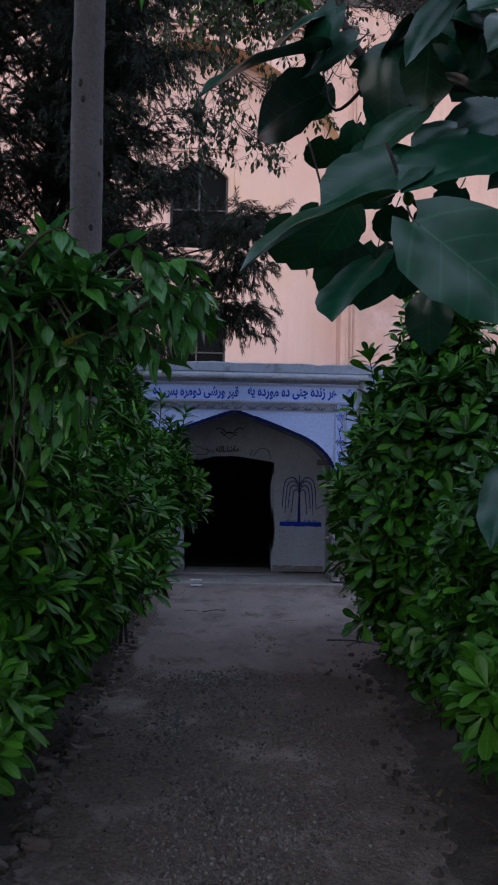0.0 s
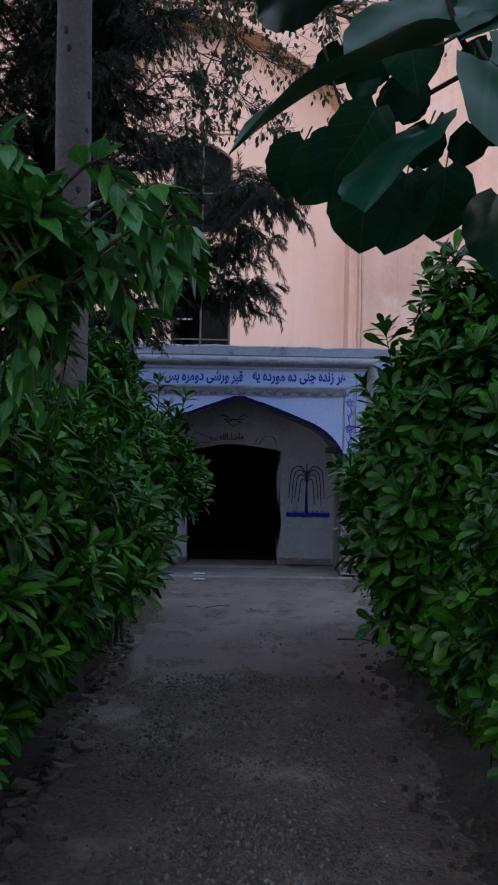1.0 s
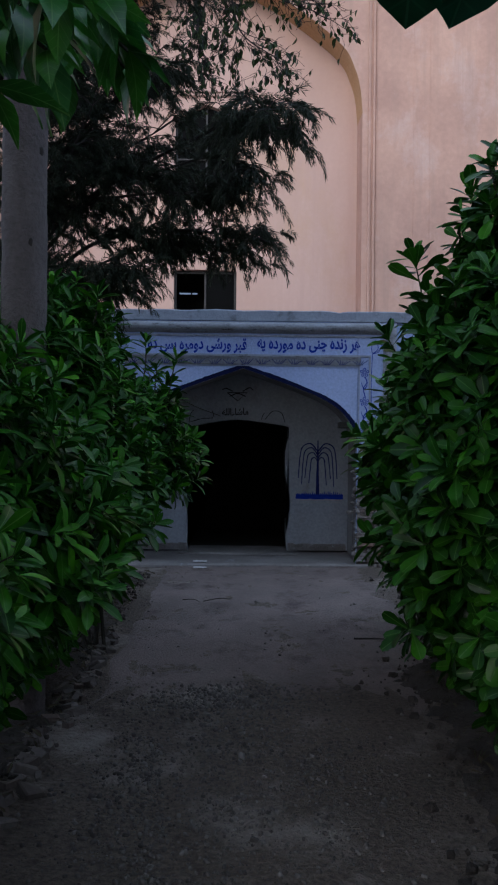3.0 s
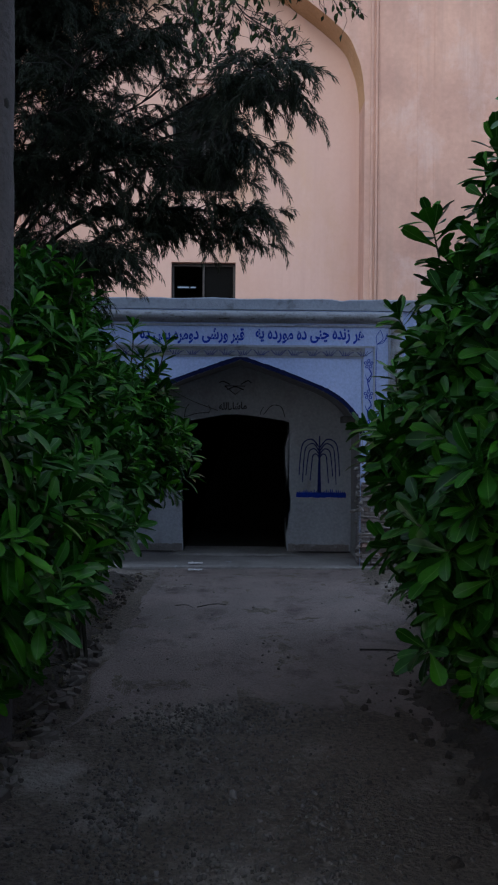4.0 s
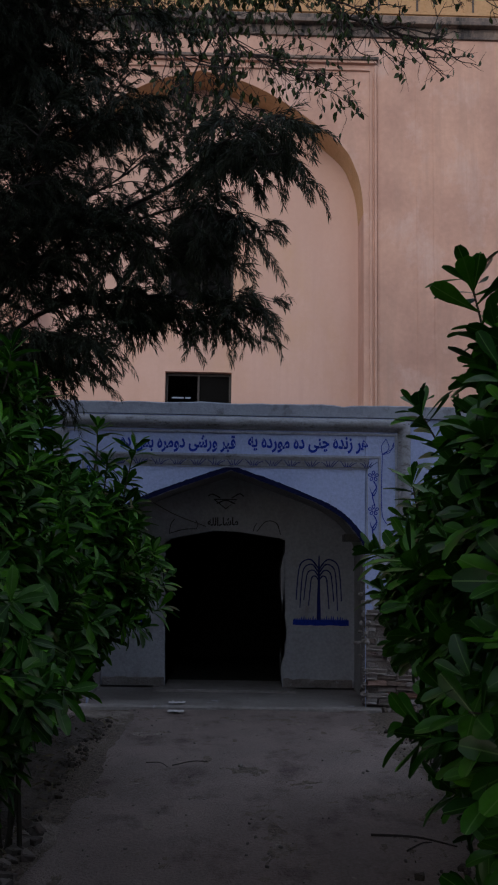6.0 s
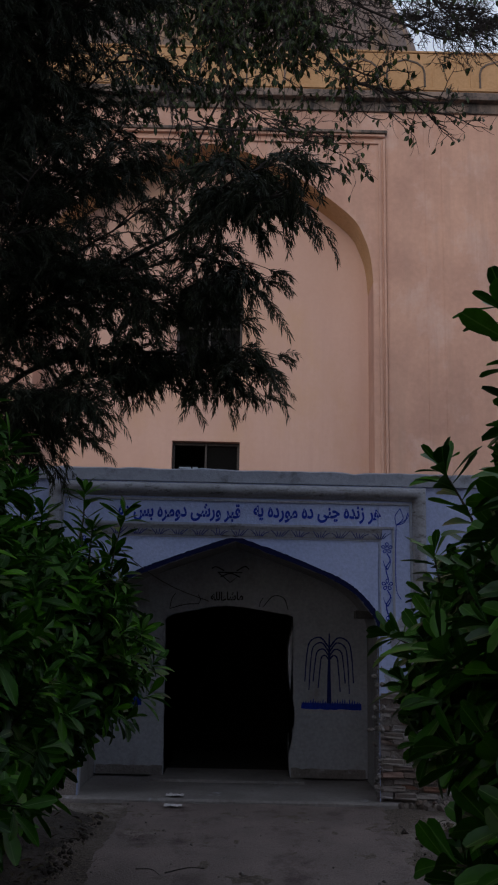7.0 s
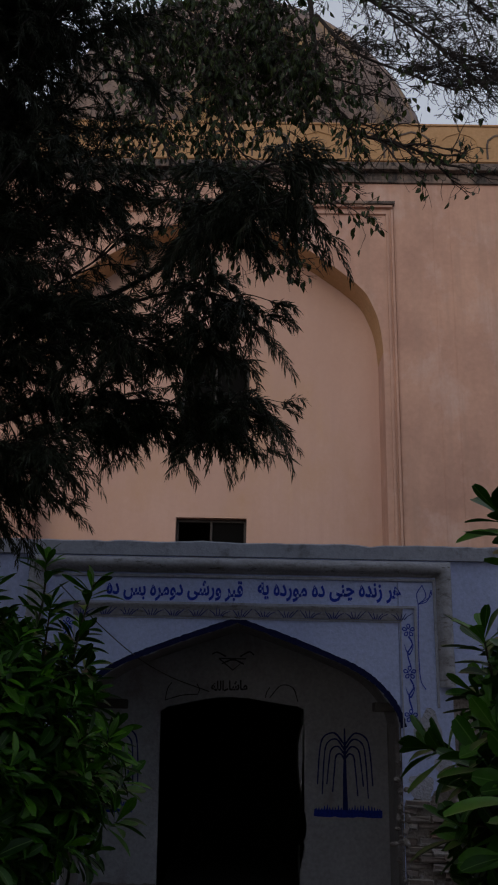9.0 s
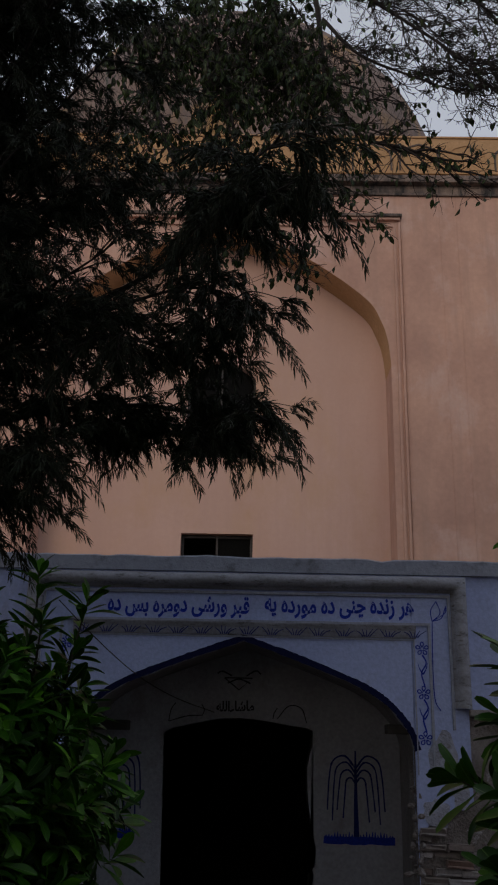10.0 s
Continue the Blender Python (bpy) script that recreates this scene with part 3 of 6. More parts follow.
bm.faces.new([outer[2]] + ring[9:15] + [outer[1]])
bm.faces.new([outer[1]] + ring[14:] + [outer[0]])
bmesh.ops.triangulate(bm, faces=bm.faces)
got = bmesh.ops.extrude_face_region(bm, geom=list(bm.faces))
bmesh.ops.translate(bm, verts=[g for g in got["geom"] if isinstance(g, bmesh.types.BMVert)], vec=(0, 0.35, 0))
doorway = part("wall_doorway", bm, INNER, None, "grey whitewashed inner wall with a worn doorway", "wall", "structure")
doorway.data.materials.append(UNLIT_DARK)
# jamb faces take the same near-black, their shade put into the colour
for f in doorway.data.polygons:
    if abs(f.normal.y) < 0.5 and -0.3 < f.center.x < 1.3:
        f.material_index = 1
# dado: the skirting where the wash has gone
for a, b in ((-0.91, -0.20), (1.17, 1.965)):
    bm = bmesh.new()
    m = 14
    row = [(a + (b - a) * i / m, 0.135 + 0.02 * noise.noise((i * 0.7, a, 0))) for i in range(m + 1)]
    lo = [bm.verts.new((x, DOOR_Y - 0.02, 0.054)) for x, z in row]
    hi = [bm.verts.new((x, DOOR_Y - 0.014, z)) for x, z in row]
    hb = [bm.verts.new((x, DOOR_Y + 0.001, z + 0.012)) for x, z in row]
    for i in range(m):
        bm.faces.new((lo[i], lo[i + 1], hi[i + 1], hi[i]))
        bm.faces.new((hi[i], hi[i + 1], hb[i + 1], hb[i]))
    part("baseboard", bm, BARE, None, "bare grey skirting strip of the porch wall", "baseboard", "structure")

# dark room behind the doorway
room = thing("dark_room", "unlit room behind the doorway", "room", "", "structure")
part("wall", boxed((-2.2, 17.0, 0.0), (3.2, 17.2, 2.72)), UNLIT_DARK, room)
part("wall", boxed((-2.4, 13.97, 0.0), (-2.2, 17.2, 2.72)), UNLIT_DARK, room)
part("wall", boxed((3.2, 13.97, 0.0), (3.4, 17.2, 2.72)), UNLIT_DARK, room)
part("room_floor", boxed((-2.2, 13.97, -0.05), (3.2, 17.0, 0.0)), UNLIT_DARK, room)
part("wall", boxed((-4.6, DOOR_Y + 0.02, 0.0), (-0.94, 13.965, 2.72)), UNLIT_DARK, room)
part("wall", boxed((2.0, DOOR_Y + 0.02, 0.0), (5.2, 13.965, 2.72)), UNLIT_DARK, room)
lamp = thing("hanging_bulb", "unlit bulb hanging on a flex inside the doorway", "lamp")
lamp.location = (0.16, 14.05, 0)
tb = Tubes()
tb.add([Vector((0, 0, 2.72)), Vector((0.003, 0, 2.2)), Vector((0, 0, 1.80))], 0.004, 0.004, 6)
part("flex", tb.mesh(), CHAR, lamp)
tb = Tubes()
tb.add([Vector((0, 0, 1.80)), Vector((0, 0, 1.77)), Vector((0, 0, 1.745))], 0.014, 0.016, 10)
holder = part("holder", tb.mesh(), WOOD, lamp)
bm = bmesh.new()
bmesh.ops.create_uvsphere(bm, u_segments=14, v_segments=10, radius=0.033)
for v in bm.verts:
    v.co = Vector((v.co.x * (1 if v.co.z < 0.01 else 0.8), v.co.y * (1 if v.co.z < 0.01 else 0.8), v.co.z * 1.2 + 1.705))
part("bulb", bm, OFF_WHITE, holder, "dusty white bulb", smooth=True)

# threshold and front step, with worn edges
def slab(x0, x1, y0, y1, z0, z1, wear, seed):
    bm = bmesh.new()
    m = 40
    rows = []
    for i in range(m + 1):
        x = x0 + (x1 - x0) * i / m
        w = wear * (0.6 + noise.noise((x * 3, seed, 0)) + 0.5 * noise.noise((x * 11, seed, 4)))
        rows.append([bm.verts.new(p) for p in ((x, y0 + w * 0.5, z0), (x, y0 + w, z1 - 0.02), (x, y0 + 0.025 + w, z1 - 0.004), (x, y1, z1), (x, y1, z0))])
    for p, q in zip(rows, rows[1:]):
        for k in range(5):
            bm.faces.new((p[k], p[(k + 1) % 5], q[(k + 1) % 5], q[k]))
    bm.faces.new(rows[0][::-1])
    bm.faces.new(rows[-1])
    return bm


part("porch_floor", slab(-1.15, 2.15, 12.36, 13.7, -0.1, 0.032, 0.04, 2), STEP, None, "worn grey screed floor of the porch", "floor", "structure")
part("threshold", slab(-0.32, 1.30, 13.30, 14.1, -0.1, 0.056, 0.03, 5), STEP, None, "worn doorway threshold slab", "threshold", "structure")

# exposed bricks of the pier
rnd = random.Random(4)
brick_meshes = []
for k in range(4):
    bm = boxed((-0.10, -0.05, -0.022), (0.10, 0.05, 0.022), 0.008)
    for v in bm.verts:
        v.co += Vector((rnd.uniform(-1, 1), rnd.uniform(-1, 1), rnd.uniform(-1, 1))) * 0.011
    me = bpy.data.meshes.new("brick")
    bm.to_mesh(me)
    bm.free()
    me.materials.append(BRICK)
    brick_meshes.append(me)
exposed = tagged(new("brick_pier"), "crumbling exposed brick courses with traces of whitewash", "brickwork", "", "structure")
for c in range(18):
    z = 0.085 + 0.060 * c
    x = 1.955 + (0.11 if c % 2 else 0.055)
    reach = 2.58 - 0.014 * c
    while x < reach:
        if rnd.random() < (0.93 if c < 13 else 0.6):
            b = new("brick", brick_meshes[rnd.randrange(4)])
            b.parent = exposed
            deep = max(-0.012, rnd.gauss(0.008, 0.022)) + (0.05 if rnd.random() < 0.22 else 0)
            b.matrix_basis = pose(x + rnd.uniform(-0.006, 0.006), PORCH_Y + 0.035 + deep, z + rnd.uniform(-0.005, 0.005), rnd.uniform(-3, 3), rnd.uniform(-2, 2), rnd.uniform(-3, 3)) @ Matrix.Diagonal((0.5 if x < 2.02 and c % 2 == 0 else 1, 1, 1, 1))
        x += rnd.uniform(0.185, 0.225) if not (x < 2.02 and c % 2 == 0) else 0.17
for k in range(26):
    b = new("rubble", rock_mesh("rubble", 40 + k % 5, 0.05)) if k < 5 else new("rubble", bpy.data.meshes["rubble" if k % 5 == 0 else "rubble.00%d" % (k % 5)])
    b.parent = exposed
    b.matrix_basis = pose(rnd.uniform(1.98, 3.1), PORCH_Y - rnd.uniform(0.02, 0.28), rnd.uniform(0.0, 0.05), rnd.uniform(0, 90), rnd.uniform(0, 90), rnd.uniform(0, 360)) @ Matrix.Scale(rnd.uniform(0.5, 1.4), 4)


# crumbled plaster lumps along the worn edge of the pier
lumps = [rock_mesh("mortar_lump", 80 + k, 0.032, (0.8, 0.6, 1.1)) for k in range(4)]
for me in lumps:
    me.materials.clear()
    me.materials.append(BARE)
for k in range(70):
    b = new("mortar_lump", lumps[k % 4])
    b.parent = exposed
    z = 0.05 + 1.30 * rnd.random()
    b.matrix_basis = pose(1.948 + rnd.gauss(0, 0.022), PORCH_Y + rnd.uniform(-0.004, 0.10), z, rnd.uniform(0, 90), rnd.uniform(0, 90), rnd.uniform(0, 360)) @ Matrix.Scale(rnd.uniform(0.6, 1.4), 4)


# ---- painted decoration ----
def lettering(name, body, x, z, height, y, material, label, width=None, slant=0.0):
    """Hand lettering on a wall: x is its middle, z its foot line."""
    c = bpy.data.curves.new(name, "FONT")
    c.body, c.size, c.extrude, c.align_x = body, 1.0, 0.0015, "CENTER"
    c.resolution_u = 3
    c.offset = 0.030
    tmp = new(name, c)
    bpy.context.view_layer.update()
    me = bpy.data.meshes.new_from_object(tmp)
    co = np.empty(len(me.vertices) * 3, dtype=np.float32)
    me.vertices.foreach_get("co", co)
    co = co.reshape(-1, 3)
    co[:, 0] -= (co[:, 0].min() + co[:, 0].max()) / 2
    sx = width / (co[:, 0].max() - co[:, 0].min())
    sz = height / (co[:, 1].max() - co[:, 1].min())
    co[:, 1] -= co[:, 1].min()
    new_co = np.stack([x + co[:, 0] * sx + slant * co[:, 1] * sz, np.full(len(co), y - 0.002) - co[:, 2] * 1.0, z + co[:, 1] * sz + 0.006 * np.sin(co[:, 0] * sx * 7)], 1)
    me.vertices.foreach_set("co", new_co.astype(np.float32).ravel())
    me.materials.clear()
    me.materials.append(material)
    bpy.data.objects.remove(tmp)
    ob = new(name, me)
    return tagged(ob, label, "inscription")


def joined(*words):
    """Words in presentation forms, given in reading order, laid out from right to left."""
    return " ".join(w[::-1] for w in reversed(words))


LINE_A = joined("\ufeeb\ufead", "\ufeaf\ufee7\ufeaa\ufee9", "\ufb7c\ufee8\ufef0", "\ufea9\ufee9", "\ufee3\ufeee\ufead\ufea9\ufee9", "\ufb58\ufeea")
LINE_B = joined("\ufed7\ufe92\ufeae", "\ufeed\ufead\ufeb7\ufef0", "\ufea9\ufeed\ufee3\ufeae\ufee9", "\ufe91\ufeb2", "\ufea9\ufee9")
lettering("inscription", LINE_A, 1.34, 2.62, 0.19, PORCH_Y, INK, "blue hand-painted line of script on the frieze", 1.28)
lettering("inscription", LINE_B, -0.04, 2.62, 0.19, PORCH_Y, INK, "blue hand-painted line of script on the frieze", 1.22)
lettering("inscription", joined("\ufee3\ufe8e\ufeb7\ufe8e\u0621\ufe8d\ufedf\ufee0\ufeea"), 0.44, 1.885, 0.105, DOOR_Y, CHAR, "black hand-painted script above the doorway", 0.36)

# tufts of leaves in the hollow band
rnd = random.Random(9)
tufts = thing("leaf_tuft_border", "dark blue painted leaf tufts in a row along the frieze", "painted border")
for i in range(15):
    bm = bmesh.new()
    x = -0.84 + 0.2 * i + rnd.uniform(-0.01, 0.01)
    for k in range(5):
        lean = (k - 2) * 0.4 + 0.15
        p = [(x + (k - 2) * 0.014, 2.487), (x + (k - 2) * 0.014 + lean * 0.03, 2.515), (x + (k - 2) * 0.014 + lean * 0.075 + rnd.uniform(-0.008, 0.008), 2.545 + rnd.uniform(-0.012, 0.012))]
        ribbon(bm, [tuple(q) for q in curve_points(p, 4)], 0.010, PORCH_Y - 0.033, 0.003, 0.3, 0.5)
    part("leaf_tuft", bm, INK_DARK, tufts)

# flower scroll on the narrow upright panels
for cx, flip in ((2.035, 1), (-0.975, -1)):
    scroll = thing("flower_scroll", "blue painted flower scroll on a narrow panel", "painted border", "flower scrolls")
    for j in range(3):
        z = 2.40 - 0.36 * j
        bm = bmesh.new()
        for k in range(5):
            a = math.radians(90 + 72 * k)
            petal = [(cx + 0.012 * math.cos(a), z + 0.012 * math.sin(a)), (cx + 0.042 * math.cos(a + 0.35), z + 0.042 * math.sin(a + 0.35)), (cx + 0.055 * math.cos(a), z + 0.055 * math.sin(a)), (cx + 0.042 * math.cos(a - 0.35), z + 0.042 * math.sin(a - 0.35)), (cx + 0.012 * math.cos(a), z + 0.012 * math.sin(a))]
            ribbon(bm, [tuple(q) for q in curve_points(petal, 3)], 0.009, PORCH_Y, 0.003, 0.3)
        part("flower", bm, INK, scroll)
        if j < 2:
            bm = bmesh.new()
            ribbon(bm, [tuple(q) for q in curve_points([(cx, z - 0.05), (cx + 0.03 * flip, z - 0.12), (cx - 0.012 * flip, z - 0.2), (cx + 0.012 * flip, z - 0.31)], 6)], 0.012, PORCH_Y, 0.003, 0.3)
            for s in (-1, 1):
                ribbon(bm, [tuple(q) for q in curve_points([(cx, z - 0.21), (cx + s * 0.025, z - 0.17), (cx + s * 0.04, z - 0.12)], 4)], 0.014, PORCH_Y, 0.003, 0.3, 0.8)
            part("tendril", bm, INK, scroll)
leaf_sign = thing("corner_leaf", "blue outlined leaf painted in the frieze corner", "painted border")
bm = bmesh.new()
for ctrl in ([(2.13, 2.63), (2.12, 2.72), (2.17, 2.80)], [(2.13, 2.63), (2.20, 2.70), (2.17, 2.80)], [(2.13, 2.63), (2.21, 2.66), (2.25, 2.76)], [(2.13, 2.63), (2.24, 2.70), (2.25, 2.76)], [(2.13, 2.63), (2.12, 2.3), (2.125, 2.0), (2.17, 1.9)]):
    ribbon(bm, [tuple(q) for q in curve_points(ctrl, 6)], 0.007, PORCH_Y, 0.003, 0.3)
part("outline", bm, INK, leaf_sign)


def palm(cx, base_l, base_r):
    """A painted palm: a bar of ground, a tapering trunk and arching fronds."""
    t = thing("painted_palm", "blue painted palm tree with drooping fronds on the wall", "mural", "painted palms")
    bm = bmesh.new()
    pts = [(base_l + (base_r - base_l) * i / 16, 0.79 + 0.006 * noise.noise((i * 0.8, cx, 0))) for i in range(17)]
    ribbon(bm, pts, 0.062, DOOR_Y, 0.003, 0.25)
    rr = random.Random(int(cx * 10))
    for i in range(24):
        x = base_l + 0.02 + (base_r - base_l - 0.04) * i / 23
        ribbon(bm, [(x, 0.815), (x + rr.uniform(-0.006, 0.006), 0.835 + rr.uniform(0, 0.03))], 0.020, DOOR_Y, 0.002, 0.3, 0.7)
    part("ground_bar", bm, INK, t)
    part("palm_trunk", ribbon(bmesh.new(), [(cx, 0.82), (cx, 0.95), (cx - 0.002, 1.1), (cx, 1.25), (cx, 1.44), (cx, 1.56)], 0.05, DOOR_Y, 0.003, 0.2, 0.75), INK_DARK, t)
    for s in (-1, 1):
        for k, (reach, rise, fall) in enumerate(((0.10, 0.07, 0.97), (0.155, 0.10, 1.02), (0.20, 0.13, 0.96), (0.245, 0.145, 1.02))):
            z = 1.27 + 0.045 * k
            ctrl = [(cx, z), (cx + s * reach * 0.4, z + rise * 0.75), (cx + s * reach * 0.85, z + rise * 0.45), (cx + s * reach, z - 0.08), (cx + s * (reach + 0.02), fall + 0.05 * noise.noise((k, s, cx)))]
            part("frond", ribbon(bmesh.new(), [tuple(q) for q in curve_points(ctrl, 7)], 0.017, DOOR_Y, 0.003, 0.45, 0.3), INK_DARK, t)


palm(1.575, 1.275, 1.925)
palm(-0.68, -0.90, -0.455)
emblem = thing("painted_emblem", "faded black painted diamond and sweeping strokes", "mural")
bm = bmesh.new()
for ctrl in ([(0.33, 2.20), (0.47, 2.09), (0.60, 2.20), (0.33, 2.20)], [(0.36, 2.15), (0.47, 2.19), (0.58, 2.15)], [(0.40, 2.22), (0.31, 2.26), (0.26, 2.24)], [(0.54, 2.22), (0.63, 2.27), (0.68, 2.24)]):
    ribbon(bm, [tuple(q) for q in (curve_points(ctrl, 5) if len(ctrl) != 4 else ctrl)], 0.014, DOOR_Y, 0.003, 0.4)
part("diamond", bm, CHAR, emblem)
for ctrl in ([(-0.19, 1.79), (-0.17, 1.90), (-0.13, 1.96)], [(-0.19, 1.79), (-0.02, 1.84), (0.13, 1.85)], [(0.13, 1.85), (0.145, 1.90), (0.12, 1.95)], [(0.80, 1.83), (0.81, 1.88), (0.84, 1.93)], [(0.84, 1.83), (0.95, 1.95), (1.07, 1.93), (1.12, 1.8)]):
    part("stroke", ribbon(bmesh.new(), [tuple(q) for q in curve_points(ctrl, 5)], 0.009, DOOR_Y, 0.003, 0.4), CHAR, emblem)
hook = thing("painted_hook", "faint blue painted hook beside the doorway", "mural")
part("stroke", ribbon(bmesh.new(), [tuple(q) for q in curve_points([(1.20, 1.02), (1.20, 1.2), (1.215, 1.27), (1.27, 1.285)], 6)], 0.022, DOOR_Y, 0.003, 0.4), INNER, hook)


cable = Tubes()
cable.add(curve_points([Vector(p) for p in ((-1.06, PORCH_Y - 0.06, 2.74), (-0.74, PORCH_Y - 0.025, 2.44), (-0.38, PORCH_Y - 0.015, 2.15), (-0.10, 12.95, 1.99), (0.24, DOOR_Y - 0.01, 1.88))], 8), 0.005, 0.005, 6)
part("cable", cable.mesh(), TWIG, None, "thin dark cable slung from the frieze into the porch", "cable")
# two small dark blocks near the springing of the arch
for lo, hi in (((1.74, PORCH_Y + 0.12, 1.71), (1.97, PORCH_Y + 0.30, 1.79)), ((-0.90, DOOR_Y - 0.24, 1.70), (-0.55, DOOR_Y - 0.004, 1.79))):
    part("dark_block", boxed(lo, hi, 0.012), WOOD, None, "dark block set in the porch wall", "beam", group="beam stubs")


# ---- the pink facade and dome ----
FY, FX = 23.0, -0.40
BIG = arch_points(FX, 3.90, 0.0, 9.64, 13.12, [(0, 1.0), (0.303, 0.905), (0.585, 0.725), (0.865, 0.475), (0.95, 0.31), (0.985, 0.17), (1.0, 0.0)], 26)
facade = part("wall_facade", arch_wall(bmesh.new(), -16.0, 18.0, 14.12, BIG, FY, FY + 0.9), PINK, None, "tall pink limewashed facade with a great pointed recess", "facade", "structure")
facade.data.materials.append(OCHRE)
for f in facade.data.polygons:
    if abs(f.normal.y) < 0.5 and abs(f.center.x - FX) < 3.9 and 9.0 < f.center.z < 13.6:
        f.material_index = 1
# recess wall with two windows
W0, W1 = -1.13, 0.46
R0, R1 = FX - 4.1, FX + 4.1
recess = thing("wall_recess", "pale pink limewashed wall inside the great arch", "wall", "", "structure")
part("wall", boxed((R0, FY + 0.902, 0), (W0, FY + 1.2, 13.6)), PINK_IN, recess)
part("wall", boxed((W1, FY + 0.902, 0), (R1, FY + 1.2, 13.6)), PINK_IN, recess)
part("wall", boxed((W0, FY + 0.902, 0), (W1, FY + 1.2, 3.7)), PINK_IN, recess)
part("wall", boxed((W0, FY + 0.902, 5.92), (W1, FY + 1.2, 7.65)), PINK_IN, recess)
seg = [(W0 + (W1 - W0) * i / 14, 9.66 + 0.46 * (1 - abs(2 * i / 14 - 1) ** 2.2) - 0.06 * (1 - abs(2 * i / 14 - 1)) * (abs(2 * i / 14 - 1)) * 4) for i in range(15)]
bm = bmesh.new()
for y in (FY + 0.902, FY + 1.2):
    lo = [bm.verts.new((x, y, z)) for x, z in seg]
    hi = [bm.verts.new((x, y, 13.6)) for x, z in seg]
    for i in range(14):
        bm.faces.new((lo[i], lo[i + 1], hi[i + 1], hi[i]))
    rows = lo if y < FY + 1 else rows
for i in range(14):
    bm.faces.new((rows[i], rows[i + 1], lo[i + 1], lo[i]))
part("wall", bm, PINK_IN, recess)


def window(name, z0, z1, arched, label):
    """A wooden frame with mullion and transom; its panes belong to the frame."""
    w = tagged(new(name), label, "window", "", "structure")
    y = FY + 1.08
    t = 0.06
    mid = (W0 + W1) / 2
    cut = z1 - 0.95 if arched else z1 - 1.1
    bm = bmesh.new()
    for a, b in ((W0, W0 + t), (W1 - t, W1)):
        box(bm, (a, y, z0), (b, y + 0.08, z1), 0.008)
    box(bm, (mid - 0.024, y - 0.012, z0), (mid + 0.024, y + 0.06, z1 + (0.36 if arched else -0.01)), 0.006)
    for a, b in ((W0 + t, mid - 0.025), (mid + 0.025, W1 - t)):
        box(bm, (a, y - 0.004, cut - 0.022), (b, y + 0.06, cut + 0.022), 0.005)
        if not arched:
            box(bm, (a, y, z1 - 0.07), (b, y + 0.08, z1), 0.006)
    wood = part("window_frame", bm, WOOD, w)
    part("window_sill", boxed((W0 - 0.03, FY + 0.86, z0 - 0.05), (W1 + 0.03, y + 0.1, z0 + 0.02), 0.01), PINK_IN, w)
    for k, (a, b) in enumerate(((W0 + t, mid - 0.025), (mid + 0.025, W1 - t))):
        if arched or k:
            part("pane", boxed((a, y + 0.03, z0 + 0.02), (b, y + 0.036, cut - 0.023)), GLASS, wood)
            part("pane", boxed((a, y + 0.03, cut + 0.023), (b, y + 0.036, z1 + (0.36 if arched else -0.07))), GLASS, wood)


window("window_1", 7.65, 9.72, True, "tall dark arched window with four panes")
window("window_2", 3.7, 5.92, False, "dark window with a broken lower pane behind the porch roof")
# hood over the upper window
part("trim", boxed((W0 - 0.15, FY + 0.84, 10.32), (W1 + 0.15, FY + 0.9, 10.40), 0.012), PINK_IN, recess)
part("trim", boxed((W0 - 0.22, FY + 0.80, 10.41), (W1 + 0.22, FY + 0.9, 10.50), 0.015), PINK_IN, recess)
for a, b in ((W0 - 0.15, W0 - 0.05), (W1 + 0.05, W1 + 0.15)):
    part("trim", boxed((a, FY + 0.87, 7.6), (b, FY + 0.9, 10.31), 0.008), PINK_IN, recess)

# room behind the windows, with one far slit onto a glowing panel
hall = thing("upper_hall", "unlit hall behind the windows", "room", "", "structure")
for lo, hi in (((-4.5, 26.0, 0), (-1.22, 26.2, 13.6)), ((-0.33, 26.0, 0), (4.0, 26.2, 13.6)), ((-1.22, 26.0, 0), (-0.33, 26.2, 5.645)), ((-1.22, 26.0, 5.646), (-1.12, 26.2, 5.719)), ((-0.62, 26.0, 5.646), (-0.33, 26.2, 5.719)), ((-1.22, 26.0, 5.72), (-0.33, 26.2, 13.6)), ((-4.7, 24.2, 0), (-4.5, 26.2, 13.6)), ((4.0, 24.2, 0), (4.2, 26.2, 13.6)), ((-4.7, 24.2, 13.6), (4.2, 26.2, 13.8))):
    part("wall", boxed(lo, hi), UNLIT_DARK, hall)
part("post", boxed((-0.80, 26.0, 5.5), (-0.76, 26.06, 5.73)), UNLIT_DARK, hall)
# added emissive panel that makes the bright spot in the lower window
m, tree, bsdf = nodes_of("window gap glow")
bsdf.inputs["Base Color"].default_value = (0, 0, 0, 1)
bsdf.inputs["Emission Color"].default_value = (0.62, 0.74, 1.0, 1)
bsdf.inputs["Emission Strength"].default_value = 0.28
part("backdrop", boxed((-1.6, 26.6, 5.0), (0.1, 26.62, 6.3)), m, None, "pale glowing panel added behind the far slit", "sky", "structure")

# raised frame round the recess: two flat fillets and a projecting head
trim = thing("trim_frame", "pink raised frame around the great arch", "moulding", "", "structure")
for s in (-1, 1):
    e = FX + s * 4.04
    for o, wd, d in ((0.0, 0.06, 0.035), (0.115, 0.05, 0.06), (0.19, 0.03, 0.03)):
        a, b = sorted((e + s * o, e + s * (o + wd)))
        part("fillet", boxed((a, FY - d, 0), (b, FY + 0.002, 13.2 + o), 0.008), PINK, trim)
